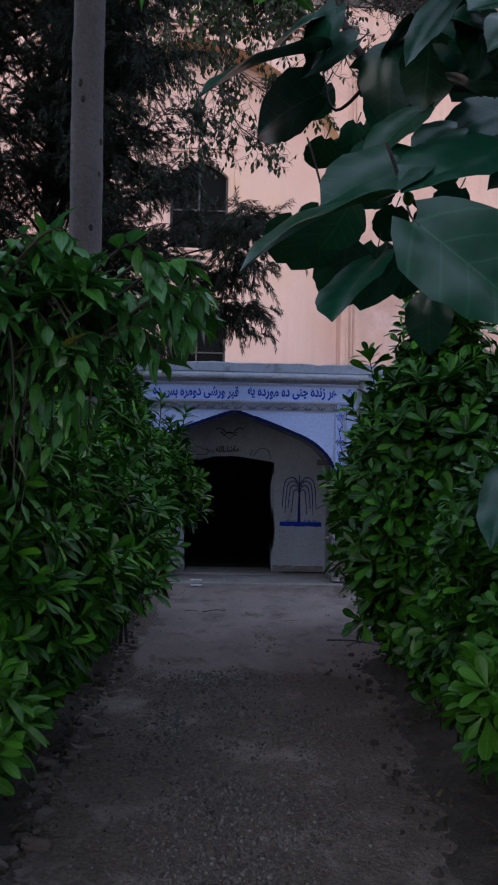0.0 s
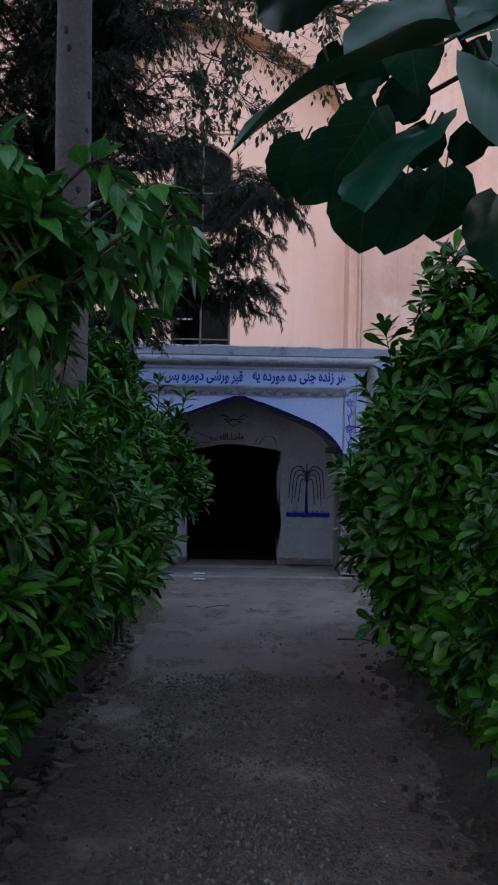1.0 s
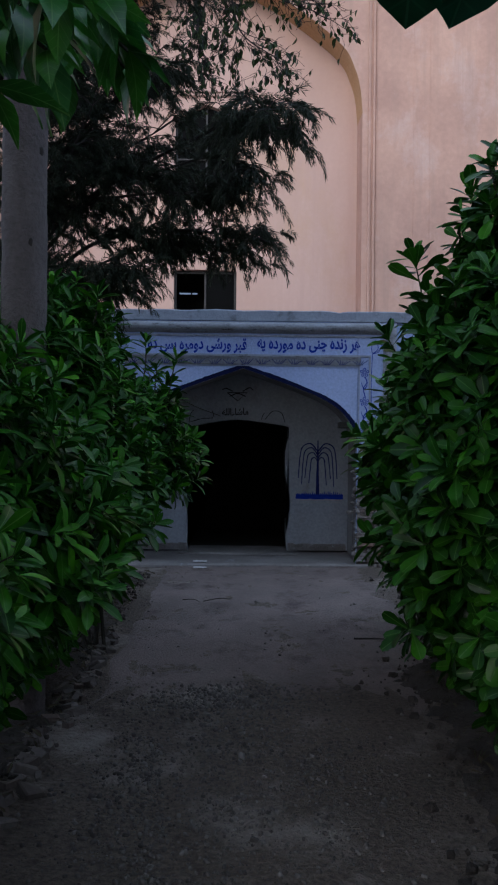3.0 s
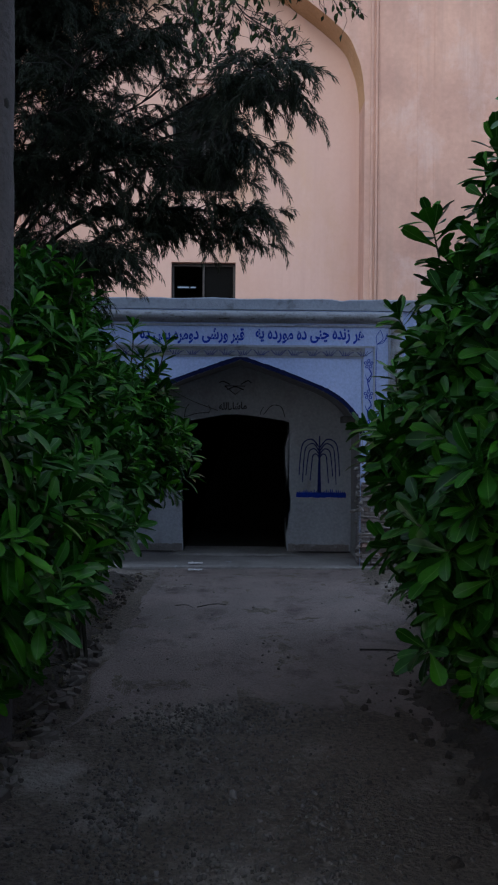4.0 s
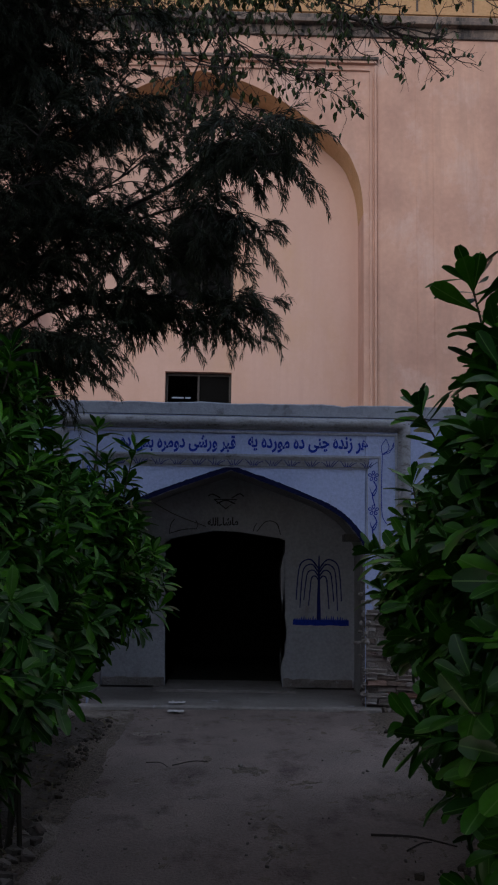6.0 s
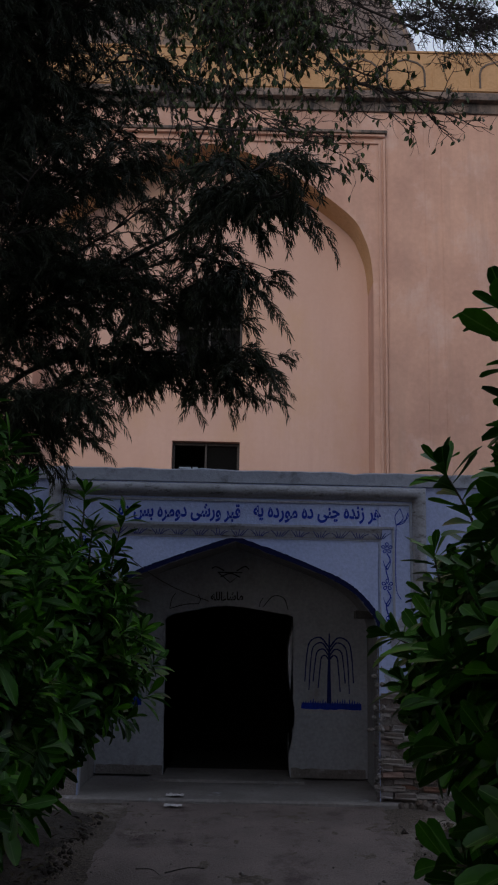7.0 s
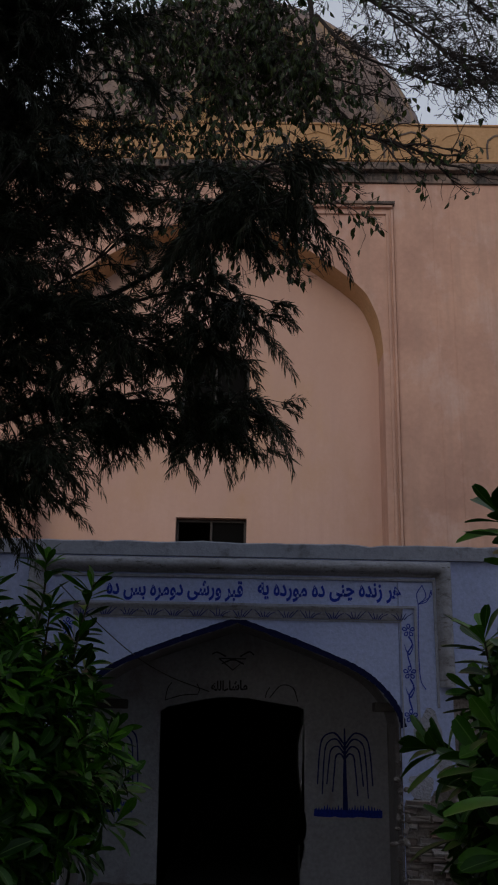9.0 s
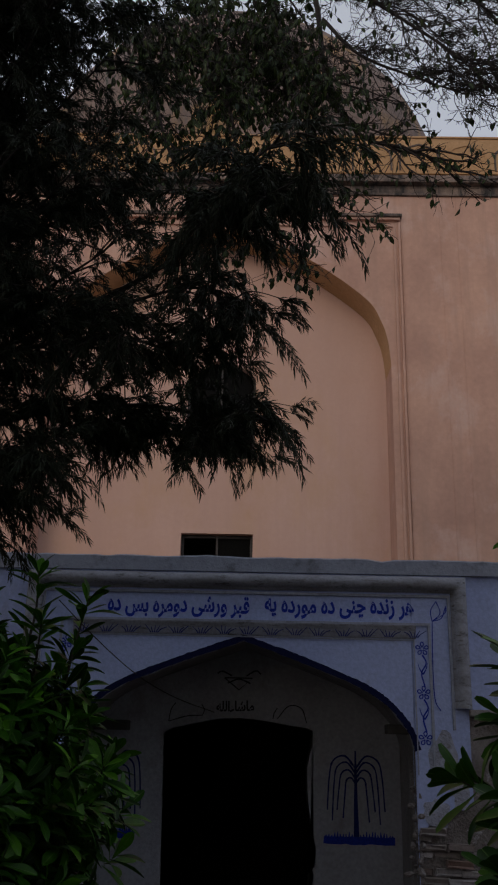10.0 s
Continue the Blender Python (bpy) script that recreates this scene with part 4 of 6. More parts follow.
part("head", boxed((FX - 4.04, FY - 0.05, 13.19), (FX + 4.04, FY + 0.002, 13.24), 0.01), PINK, trim)
part("head", boxed((FX - 4.2, FY - 0.09, 13.36), (FX + 4.2, FY + 0.002, 13.42), 0.01), PINK, trim)
part("head", boxed((FX - 4.25, FY - 0.14, 13.423), (FX + 4.25, FY + 0.002, 13.50), 0.015), CORNICE, trim)
for x in (4.75, 5.15, -5.6, -6.0):
    part("pilaster_edge", boxed((x, FY - 0.012, 0), (x + 0.05, FY + 0.002, 14.0), 0.006), PINK, trim)

cornice = thing("trim_cornice", "black-stained cornice below the parapet", "cornice", "", "structure")
part("course", boxed((-16, FY - 0.06, 14.06), (18, FY + 0.3, 14.118), 0.01), CORNICE, cornice)
part("course", boxed((-16, FY - 0.03, 14.121), (18, FY + 0.3, 14.34), 0.01), CORNICE, cornice)
part("course", boxed((-16, FY - 0.20, 14.342), (18, FY + 0.4, 14.44), 0.02), CORNICE, cornice)
part("course", boxed((-16, FY - 0.12, 14.442), (18, FY + 0.4, 14.60), 0.03), CORNICE, cornice)
parapet = thing("wall_parapet", "ochre parapet with a row of blind arches", "parapet", "", "structure")
part("wall", boxed((-16, FY + 0.02, 14.602), (18, FY + 0.36, 15.74), 0.02), OCHRE, parapet)
part("coping", boxed((-16, FY - 0.01, 15.742), (18, FY + 0.39, 15.80), 0.02), OCHRE, parapet)
part("fillet", boxed((-16, FY - 0.02, 14.70), (18, FY + 0.02, 14.78), 0.015), OCHRE, parapet)
for i in range(-12, 12):
    cx = 5.50 + 1.155 * i
    pts = [(cx - 0.47, 14.80), (cx - 0.47, 15.18), (cx - 0.43, 15.34), (cx - 0.30, 15.46), (cx, 15.56), (cx + 0.30, 15.46), (cx + 0.43, 15.34), (cx + 0.47, 15.18), (cx + 0.47, 14.80)]
    part("blind_arch", ribbon(bmesh.new(), pts, 0.045, FY + 0.02, 0.022, 0.2), CORNICE if i % 3 else OCHRE, parapet)
part("roof", boxed((-16, FY + 0.36, 14.3), (18, 46, 14.5)), CORNICE, None, "flat roof behind the parapet", "roof", "structure")

dome = thing("dome", "weathered brown and ochre dome behind the parapet", "dome", "", "structure")
prof = [(6.98, 14.5), (6.98, 17.0)] + [(6.98 * math.cos(a), 17.75 + 7.0 * math.sin(a) + 0.3 * max(0, a - 1.2)) for a in np.linspace(0.0, math.pi / 2, 26)]
dv, df = [], []
for r, z in prof:
    for k in range(72):
        a = 2 * math.pi * k / 72
        q = r * (1 + 0.004 * noise.noise((math.cos(a) * 3, math.sin(a) * 3, z)))
        dv.append((FX + q * math.cos(a), 31 + q * math.sin(a), z))
for i in range(len(prof) - 1):
    for k in range(72):
        df.append((i * 72 + k, i * 72 + (k + 1) % 72, (i + 1) * 72 + (k + 1) % 72, (i + 1) * 72 + k))
part("shell", (dv, [], df), DOME, dome, smooth=True)

# plain garden walls that close the place
part("wall_garden_back", boxed((-14, -12.3, -0.1), (14, -12.0, 3.0), 0.02), PINK, None, "plain garden wall far behind", "wall", "structure")
part("wall_garden_west", boxed((-14.3, -12.3, -0.1), (-14.0, 22.9, 3.0), 0.02), PINK, None, "plain garden wall at the side", "wall", "structure")
part("wall_garden_east", boxed((14.0, -12.3, -0.1), (14.3, 22.9, 3.0), 0.02), PINK, None, "plain garden wall at the side", "wall", "structure")


# ---- shrubs ----
ROUND_TIP = (0.10, 0.20, 0.36, 0.60, 0.86, 1.0, 0.90, 0.42)
LONG_TIP = (0.11, 0.26, 0.50, 0.78, 0.97, 1.0, 0.76, 0.24)
BLUNT = [leaf_shape(0.150, 0.058, ROUND_TIP, 0.28, d, 0.0, s) for s, d in ((1, 0.10), (2, 0.28), (3, -0.08), (4, 0.18))]
SLIM = [leaf_shape(0.145, 0.046, LONG_TIP, 0.32, d, 0.0, s) for s, d in ((1, 0.14), (2, 0.34), (3, -0.05), (4, 0.22))]
LEAF_MESHES = {}
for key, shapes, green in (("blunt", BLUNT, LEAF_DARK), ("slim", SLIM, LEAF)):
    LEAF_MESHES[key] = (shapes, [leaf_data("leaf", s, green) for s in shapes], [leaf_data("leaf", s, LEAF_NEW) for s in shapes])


def whorl(pos, axis, rnd, count, spread, size):
    """The placings of the leaves of one shoot, set round its tip."""
    out = []
    axis = axis.normalized()
    u = axis.orthogonal().normalized()
    v = axis.cross(u)
    a0 = rnd.uniform(0, 6.28)
    for k in range(count):
        a = a0 + k * 2.4
        t = k / count
        tilt = spread * (1.15 - 0.75 * t) + rnd.uniform(-0.15, 0.15)
        side = u * math.cos(a) + v * math.sin(a)
        d = axis * math.cos(tilt) + side * math.sin(tilt)
        d.z -= 0.12 * rnd.random()
        face = axis * math.sin(tilt) - side * math.cos(tilt) * 0.6 + Vector((0, 0, 0.25))
        out.append(frame_of(pos - axis * 0.07 * (1 - t), d, face, size * rnd.uniform(0.78, 1.18) * (1.0 - 0.35 * t), rnd.uniform(-0.35, 0.35)))
    return out


def leader(foot, tip, rnd, size, count):
    """A long upright shoot: leaves set spirally along it and a whorl at its end."""
    foot, tip = Vector(foot), Vector(tip)
    path = curve_points([foot, foot.lerp(tip, 0.5) + Vector((rnd.uniform(-0.03, 0.03), rnd.uniform(-0.03, 0.03), 0)), tip], 6)
    out = []
    for k in range(count):
        f = (k + 0.5) / count * (len(path) - 1.001)
        i = int(f)
        p = path[i].lerp(path[i + 1], f - i)
        d = (path[i + 1] - path[i]).normalized()
        u = d.orthogonal().normalized()
        a = k * 2.4 + rnd.uniform(-0.3, 0.3)
        side = u * math.cos(a) + d.cross(u) * math.sin(a)
        lift = rnd.uniform(0.25, 0.75)
        out.append(frame_of(p, d * lift + side, d - side * lift, size * rnd.uniform(0.8, 1.1), rnd.uniform(-0.4, 0.4)))
    return path, out + whorl(tip, path[-1] - path[-3], rnd, 9, 1.0, size)


def shrub(label, blobs, stems, seed, gap=0.115, own=280, size=1.0, young=0.12, kind_of_leaf="slim", leaders=(), skirt=None, group="shrubs along the path"):
    """A glossy-leaved shrub of many shoots, each ending in a whorl of leaves.
    blobs: (centre, radii) of its crown; stems: where they leave the ground; leaders: (foot, tip, leaves) of long shoots; skirt(p): true where the crown is bare."""
    rnd = random.Random(seed)
    t = thing("shrub", label, "shrub", group)
    t.location = (*stems[0], 0)
    inv = -Vector((*stems[0], 0))
    shapes, old_data, young_data = LEAF_MESHES[kind_of_leaf]
    shoots, taken = [], {}

    def depth_in(p):
        return min(Vector(((p.x - c[0]) / r[0], (p.y - c[1]) / r[1], (p.z - c[2]) / r[2])).length for c, r in blobs)

    for (c, r) in blobs:
        c, r = Vector(c), Vector(r)
        area = 4 * math.pi * ((((r.x * r.y) ** 1.6 + (r.x * r.z) ** 1.6 + (r.y * r.z) ** 1.6) / 3) ** (1 / 1.6))
        for k in range(int(area * 420)):
            d = Vector((rnd.gauss(0, 1), rnd.gauss(0, 1), rnd.gauss(0, 1))).normalized()
            deep = rnd.choice((1.05, 1.0, 0.95, 0.86, 0.70, 0.52))
            lump = 1 + 0.34 * noise.noise(Vector((d.x * 2.6, d.y * 2.6, d.z * 2.6)) + c) + rnd.uniform(-0.08, 0.10)
            p = c + Vector((d.x * r.x, d.y * r.y, d.z * r.z)) * deep * lump
            if p.z < 0.24 or (skirt and skirt(p)) or depth_in(p) < min(0.5, deep - 0.05):
                continue
            cell = (round(p.x / gap), round(p.y / gap), round(p.z / gap))
            if cell in taken:
                continue
            taken[cell] = True
            axis = Vector((d.x / r.x, d.y / r.y, d.z / r.z)).normalized() * 0.9 + Vector((0, 0, 0.6)) + Vector((rnd.uniform(-0.4, 0.4), rnd.uniform(-0.4, 0.4), rnd.uniform(-0.3, 0.3)))
            shoots.append((p, axis.normalized(), deep))
    shoots.sort(key=lambda s: abs(s[0].x - 0.55) + 0.6 * max(0, 0.95 - s[2]) + 0.1 * rnd.random())
    tubes = Tubes()
    single, rest = [], []
    for foot, tip, count in leaders:
        path, ms = leader(Vector(foot) + inv, Vector(tip) + inv, rnd, size, count)
        tubes.add(path, 0.007, 0.003, 5)
        single.extend(ms)
    for p, axis, deep in shoots:
        ms = whorl(p + inv, axis, rnd, rnd.randint(8, 11), 1.3, size * rnd.uniform(0.85, 1.12))
        (single if len(single) < own else rest).extend(ms)
    for i, m in enumerate(single):
        ob = new("leaf", (young_data if rnd.random() < young else old_data)[i % 4])
        ob.parent = t
        ob.matrix_basis = m
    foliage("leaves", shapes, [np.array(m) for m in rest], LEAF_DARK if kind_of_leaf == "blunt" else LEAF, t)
    for s in stems:
        foot = Vector((*s, -0.05)) + inv
        for k in range(5):
            c, r = blobs[k % len(blobs)]
            aim = Vector(c) + inv + Vector((rnd.uniform(-0.6, 0.6) * r[0], rnd.uniform(-0.6, 0.6) * r[1], rnd.uniform(-0.1, 0.6) * r[2]))
            mid = foot.lerp(aim, 0.5) + Vector((rnd.uniform(-0.1, 0.1), rnd.uniform(-0.1, 0.1), 0.08))
            tubes.add(curve_points([foot + Vector((rnd.uniform(-0.05, 0.05), rnd.uniform(-0.05, 0.05), 0)), mid, aim], 5), 0.016, 0.006, 5)
    for p, axis, deep in shoots[::3]:
        q = p + inv
        c = min((Vector(b[0]) + inv for b in blobs), key=lambda o: (o - q).length)
        tubes.add(curve_points([q.lerp(c, 0.55) - Vector((0, 0, 0.12)), q.lerp(c, 0.2) - Vector((0, 0, 0.03)), q], 3), 0.006, 0.0025, 4)
    part("branchwork", tubes.mesh(), STEM, t, kind="stuff")
    return t


def low_left(p):
    """The hedge's foot stands back from the path."""
    if p.y > 7.3:
        return p.z < 1.12 and p.x > -0.12 - 0.75 * (1.12 - p.z)
    return p.z < 0.95 and p.x > -0.12 - 0.6 * (0.95 - p.z) - 0.04 * max(0.0, 8.0 - p.y)


def low_right(p):
    return p.z < 0.62 and p.x < 1.32 + 0.5 * (0.62 - p.z)


shrub("dense glossy green shrub bulging over the path", [((-0.60, 8.2, 1.22), (0.62, 0.9, 0.74)), ((-0.62, 8.4, 1.80), (0.34, 0.45, 0.26)), ((-0.25, 8.4, 1.50), (0.30, 0.4, 0.36))], [(-0.75, 8.2), (-0.55, 8.0)], 11, 0.115, 290, 1.0, 0.12, "slim",
      (((-0.10, 8.4, 1.75), (-0.03, 8.45, 2.18), 16), ((-0.30, 8.6, 2.0), (-0.29, 8.62, 2.32), 12), ((-0.55, 8.4, 1.9), (-0.57, 8.4, 2.34), 14), ((-0.42, 8.3, 1.8), (-0.44, 8.3, 2.16), 14), ((-0.20, 8.3, 1.75), (-0.17, 8.28, 2.08), 12), ((-0.72, 8.2, 1.9), (-0.76, 8.2, 2.26), 12), ((-0.28, 8.7, 1.7), (-0.12, 8.75, 2.0), 12), ((-0.02, 8.4, 1.3), (0.12, 8.2, 1.55), 8), ((-0.05, 8.8, 1.4), (0.05, 8.85, 1.58), 8)), low_left)
shrub("dense glossy green shrub with narrow leaves", [((-0.88, 6.75, 1.15), (0.76, 0.85, 0.95)), ((-0.95, 6.9, 1.85), (0.5, 0.6, 0.45)), ((-0.70, 7.2, 2.1), (0.34, 0.35, 0.34))], [(-1.0, 6.7), (-0.85, 6.5)], 12, 0.115, 290, 1.0, 0.12, "slim",
      (((-0.25, 7.0, 1.15), (-0.10, 7.05, 1.38), 8), ((-0.5, 7.0, 2.1), (-0.42, 7.0, 2.42), 12), ((-0.75, 7.1, 2.2), (-0.72, 7.1, 2.5), 10)), low_left)
shrub("dense glossy green shrub with pale-edged shoots", [((-0.76, 5.1, 1.02), (0.62, 0.75, 0.80)), ((-1.0, 5.2, 1.55), (0.5, 0.6, 0.45))], [(-0.95, 5.2)], 13, 0.12, 290, 1.05, 0.16, "slim",
      (((-0.22, 5.0, 1.05), (-0.06, 5.0, 1.28), 8), ((-0.5, 5.2, 1.6), (-0.45, 5.2, 1.9), 9)), low_left)
shrub("leafy green shrub close to the path", [((-0.86, 3.95, 0.98), (0.55, 0.65, 0.85)), ((-0.95, 3.75, 1.75), (0.42, 0.5, 0.42))], [(-0.85, 4.0)], 14, 0.12, 240, 1.05, 0.12, "slim", (), low_left)
shrub("low young shoots with bright green leaves", [((-0.52, 3.05, 0.74), (0.15, 0.20, 0.20))], [(-0.95, 3.1)], 15, 0.13, 190, 1.05, 1.0, "slim")
shrub("dense glossy shrub further along the path", [((-1.45, 9.9, 1.1), (0.85, 0.9, 1.0))], [(-1.5, 9.9)], 16, 0.14, 60)
shrub("tall glossy shrub with an upright leafy spire", [((1.76, 5.6, 1.35), (0.56, 0.72, 0.95)), ((1.80, 5.75, 2.2), (0.34, 0.36, 0.55)), ((1.50, 5.75, 1.90), (0.22, 0.28, 0.36)), ((1.50, 5.38, 1.25), (0.28, 0.34, 0.42))], [(1.75, 5.6), (1.9, 5.75)], 21, 0.12, 290, 1.08, 0.12, "blunt",
      (((1.38, 5.90, 1.80), (1.30, 5.95, 2.43), 28), ((1.58, 5.85, 2.1), (1.58, 5.95, 2.76), 26), ((1.34, 5.4, 1.35), (1.20, 5.25, 1.50), 9), ((1.34, 5.4, 0.85), (1.25, 5.36, 0.92), 8), ((1.34, 5.6, 1.7), (1.25, 5.62, 1.92), 9)), low_right)
shrub("dense glossy shrub beside the porch", [((1.98, 6.95, 1.42), (0.66, 0.70, 0.50)), ((1.70, 7.75, 1.52), (0.26, 0.30, 0.36)), ((2.05, 6.95, 1.75), (0.45, 0.5, 0.45)), ((2.10, 6.95, 0.90), (0.58, 0.65, 0.55))], [(1.75, 6.95)], 22, 0.12, 290, 1.08, 0.12, "blunt",
      (((1.50, 6.9, 1.72), (1.32, 6.86, 2.16), 22), ((1.56, 7.65, 1.6), (1.46, 7.66, 1.93), 12), ((1.42, 7.45, 1.45), (1.22, 7.47, 1.56), 9), ((1.54, 6.85, 0.95), (1.43, 6.82, 0.96), 8), ((1.42, 6.7, 1.4), (1.28, 6.66, 1.52), 9)), low_right)
shrub("leafy shrub overhanging the path edge", [((2.05, 4.25, 0.95), (0.62, 0.65, 0.85))], [(2.0, 4.3)], 23, 0.12, 200, 1.0, 0.12, "blunt")
shrub("low young shoots with broad bright leaves", [((1.40, 3.5, 0.74), (0.12, 0.15, 0.12))], [(1.8, 3.6)], 24, 0.13, 160, 1.15, 1.0, "blunt")
shrub("dense glossy shrub at the end of the bed", [((2.6, 8.6, 1.1), (0.75, 0.9, 0.95))], [(2.6, 8.6)], 25, 0.14, 60, 1.0, 0.12, "blunt")
# two shrubs out of view, added to darken the near ground
shrub("unseen shrub added to shade the start of the bed", [((-1.75, 1.7, 1.0), (0.60, 0.9, 0.9))], [(-1.75, 1.7)], 26, 0.16, 30)
shrub("unseen shrub added to shade the start of the bed", [((2.15, 2.2, 0.95), (0.55, 0.9, 0.85))], [(2.15, 2.2)], 27, 0.16, 30, 1.0, 0.12, "blunt")


# ---- broad-leaved shrub leaning over the path ----
def spray(t, inv, path, rnd, shapes, count, size, out, lean):
    """Leaves set along a twig."""
    for k in range(count):
        i = int(len(path) * (0.25 + 0.75 * k / count))
        p = path[min(i, len(path) - 1)]
        d = (path[min(i + 1, len(path) - 1)] - path[max(i - 1, 0)]).normalized()
        a = rnd.uniform(0, 6.28)
        u = d.orthogonal().normalized()
        side = u * math.cos(a) + d.cross(u) * math.sin(a)
        out.append(frame_of(p, d * 0.5 + side + Vector((0, 0, -lean)), Vector((0, 0, 1)) + side * 0.3, size * rnd.uniform(0.7, 1.25), rnd.uniform(-0.5, 0.5)))


BROAD_SHAPES = [leaf_shape(0.125, 0.056, (0.06, 0.62, 1.0, 0.86, 0.45, 0.0), 0.22, d, 0.003, s) for s, d in ((1, 0.2), (2, 0.45), (3, 0.3))]
BROAD_DATA = [leaf_data("leaf", s, BROAD) for s in BROAD_SHAPES] + [leaf_data("leaf", BROAD_SHAPES[1], YELLOW)]


def leaning_shrub():
    rnd = random.Random(31)
    t = thing("leaning_shrub", "broad-leaved green shrub with a few yellow leaves leaning over the path", "shrub")
    t.location = (-1.05, 3.3, 0)
    inv = Vector((1.05, -3.3, 0))
    tubes, spots = Tubes(), []
    tufts = []
    for k in range(58):
        tip = Vector((rnd.uniform(-0.75, 0.18), rnd.uniform(2.65, 3.3), 0))
        tip.z = 2.33 - 0.25 * max(0, tip.x + 0.1) - 0.10 * abs(rnd.gauss(0, 1)) - (rnd.random() * 0.35 if tip.x < -0.05 else 0.1 * rnd.random())
        if k % 2:
            tip = Vector((rnd.uniform(-0.75, -0.15), rnd.uniform(2.65, 3.3), rnd.uniform(2.20, 2.29)))
        foot = Vector((-1.05 + rnd.uniform(-0.1, 0.1), 3.3 + rnd.uniform(-0.1, 0.1), -0.03))
        path = curve_points([foot + inv, foot.lerp(tip, 0.45) + inv + Vector((-0.25, 0.1, 0.45)), tip + inv + Vector((-0.12, 0.02, 0.02)), tip + inv + Vector((0.05, 0, -0.05))], 8)
        tubes.add(path, 0.011, 0.003, 5)
        spray(t, inv, path[9:], rnd, BROAD_SHAPES, 24, 0.8, spots, 0.35)
        if tip.x < -0.12:
            tufts.extend(whorl(path[-1], Vector((rnd.uniform(-0.3, 0.3), rnd.uniform(-0.5, 0.1), 1)).normalized(), rnd, 10, 1.45, 1.15))
    for k in range(20):
        top = Vector((rnd.uniform(-0.72, -0.2), rnd.uniform(2.7, 3.2), 2.15))
        path = curve_points([top + inv, top + inv + Vector((0.08, -0.03, -0.15)), top + inv + Vector((rnd.uniform(0.0, 0.1), -0.02, -rnd.uniform(0.3, 0.75)))], 8)
        tubes.add(path, 0.005, 0.002, 5)
        spray(t, inv, path, rnd, BROAD_SHAPES, 8, 0.7, spots, 0.8)
    rnd.shuffle(spots)
    spots = tufts + spots
    for i, m in enumerate(spots[:280]):
        ob = new("leaf", BROAD_DATA[3 if i % 41 == 5 else i % 3])
        ob.parent = t
        ob.matrix_basis = m
    foliage("leaves", BROAD_SHAPES, [np.array(m) for m in spots[280:]], BROAD, t)
    part("branchwork", tubes.mesh(), STEM, t, kind="stuff")


leaning_shrub()


# ---- fig branch overhead ----
def fig_shape(length, width, droop, seed):
    """A broad leaf along +y: seven points across, cupped, with a waved edge and blades that swell between the side veins."""
    rnd = random.Random(seed)
    half = (0.26, 0.60, 0.80, 0.92, 0.98, 1.0, 0.99, 0.96, 0.91, 0.84, 0.74, 0.61, 0.44, 0.22, 0.0)
    n = len(half)
    bend, phase = rnd.uniform(-0.10, 0.10), rnd.uniform(0, 6.28)
    v, uv, f = [], [], []
    for i, w in enumerate(half):
        t = i / (n - 1)
        for k in range(7):
            s = (k - 3) / 3
            edge = w * (1 + 0.035 * math.sin(t * 31 + phase + (2 if s > 0 else 0)) * (abs(s) > 0.9))
            x = s * edge * width / 2 + bend * length * t * t
            y = length * t - abs(s) ** 1.5 * 0.10 * length * max(0.0, 1 - 2.6 * t) + abs(s) * 0.03 * length * math.sin(math.pi * t)
            z = -droop * length * t * t + 0.17 * width * abs(s) * w - 0.11 * width * (abs(s) * w) ** 2.2
            z += 0.012 * length * abs(s) * math.sin(t * 15 + phase + s * 1.5) + 0.006 * length * math.sin((t - abs(s) * 0.25) * 31) * (0.3 < abs(s) < 0.9)
            v.append((x, y, z))
            uv.append((0.5 + s * 0.5 * max(w, 0.02), t))
    for i in range(n - 1):
        for k in range(6):
            a = i * 7 + k
            f.append((a, a + 1, a + 8, a + 7))
    return np.array(v), np.array(f), np.array(uv)


FIG_SHAPES = [fig_shape(0.19, 0.170, d, s) for s, d in ((1, 0.10), (2, 0.30), (3, 0.42))]
FIG_DATA = [leaf_data("leaf", s, FIG) for s in FIG_SHAPES]
fig = thing("fig_tree", "fig tree branches with large dark matt leaves over the path", "tree")
fig.location = (2.3, 2.2, 0)
FIG_INV = Vector((-2.3, -2.2, 0))
fig_tubes = Tubes()


def fig_leaf(base, tip, face, size=1.0, shape=0):
    lift = Vector((0, 0, 0.065 if base[1] > 2.5 and base[2] < 2.5 else 0.0))
    base, tip = Vector(base) + FIG_INV + lift, Vector(tip) + FIG_INV + lift
    ob = new("leaf", FIG_DATA[shape])
    ob.parent = fig
    ob.matrix_basis = frame_of(base, tip - base, face, (tip - base).length / 0.19 * size)
    back_to = base - (tip - base).normalized() * 0.03 + Vector((0.01, 0.01, 0.015))
    fig_tubes.add(curve_points([back_to, base.lerp(back_to, 0.4) - Vector((0, 0, 0.004)), base + (tip - base) * 0.05], 4), 0.0028, 0.0018, 5)


fig_leaf((0.64, 1.65, 2.11), (0.83, 1.58, 1.935), (-0.15, -0.75, 0.7), 1.2, 0)
fig_leaf((0.60, 1.80, 2.20), (0.29, 1.78, 2.125), (0.1, -0.25, 1.0), 1.0, 1)
fig_leaf((0.71, 1.95, 2.34), (0.47, 1.88, 2.235), (0.1, -0.6, 0.9), 1.0, 0)
fig_leaf((0.51, 2.30, 2.75), (0.20, 2.20, 2.685), (0.1, -0.22, 1.0), 1.0, 1)
fig_leaf((0.67, 2.50, 2.80), (0.94, 2.38, 2.88), (0.0, -0.3, 1.0), 1.0, 1)
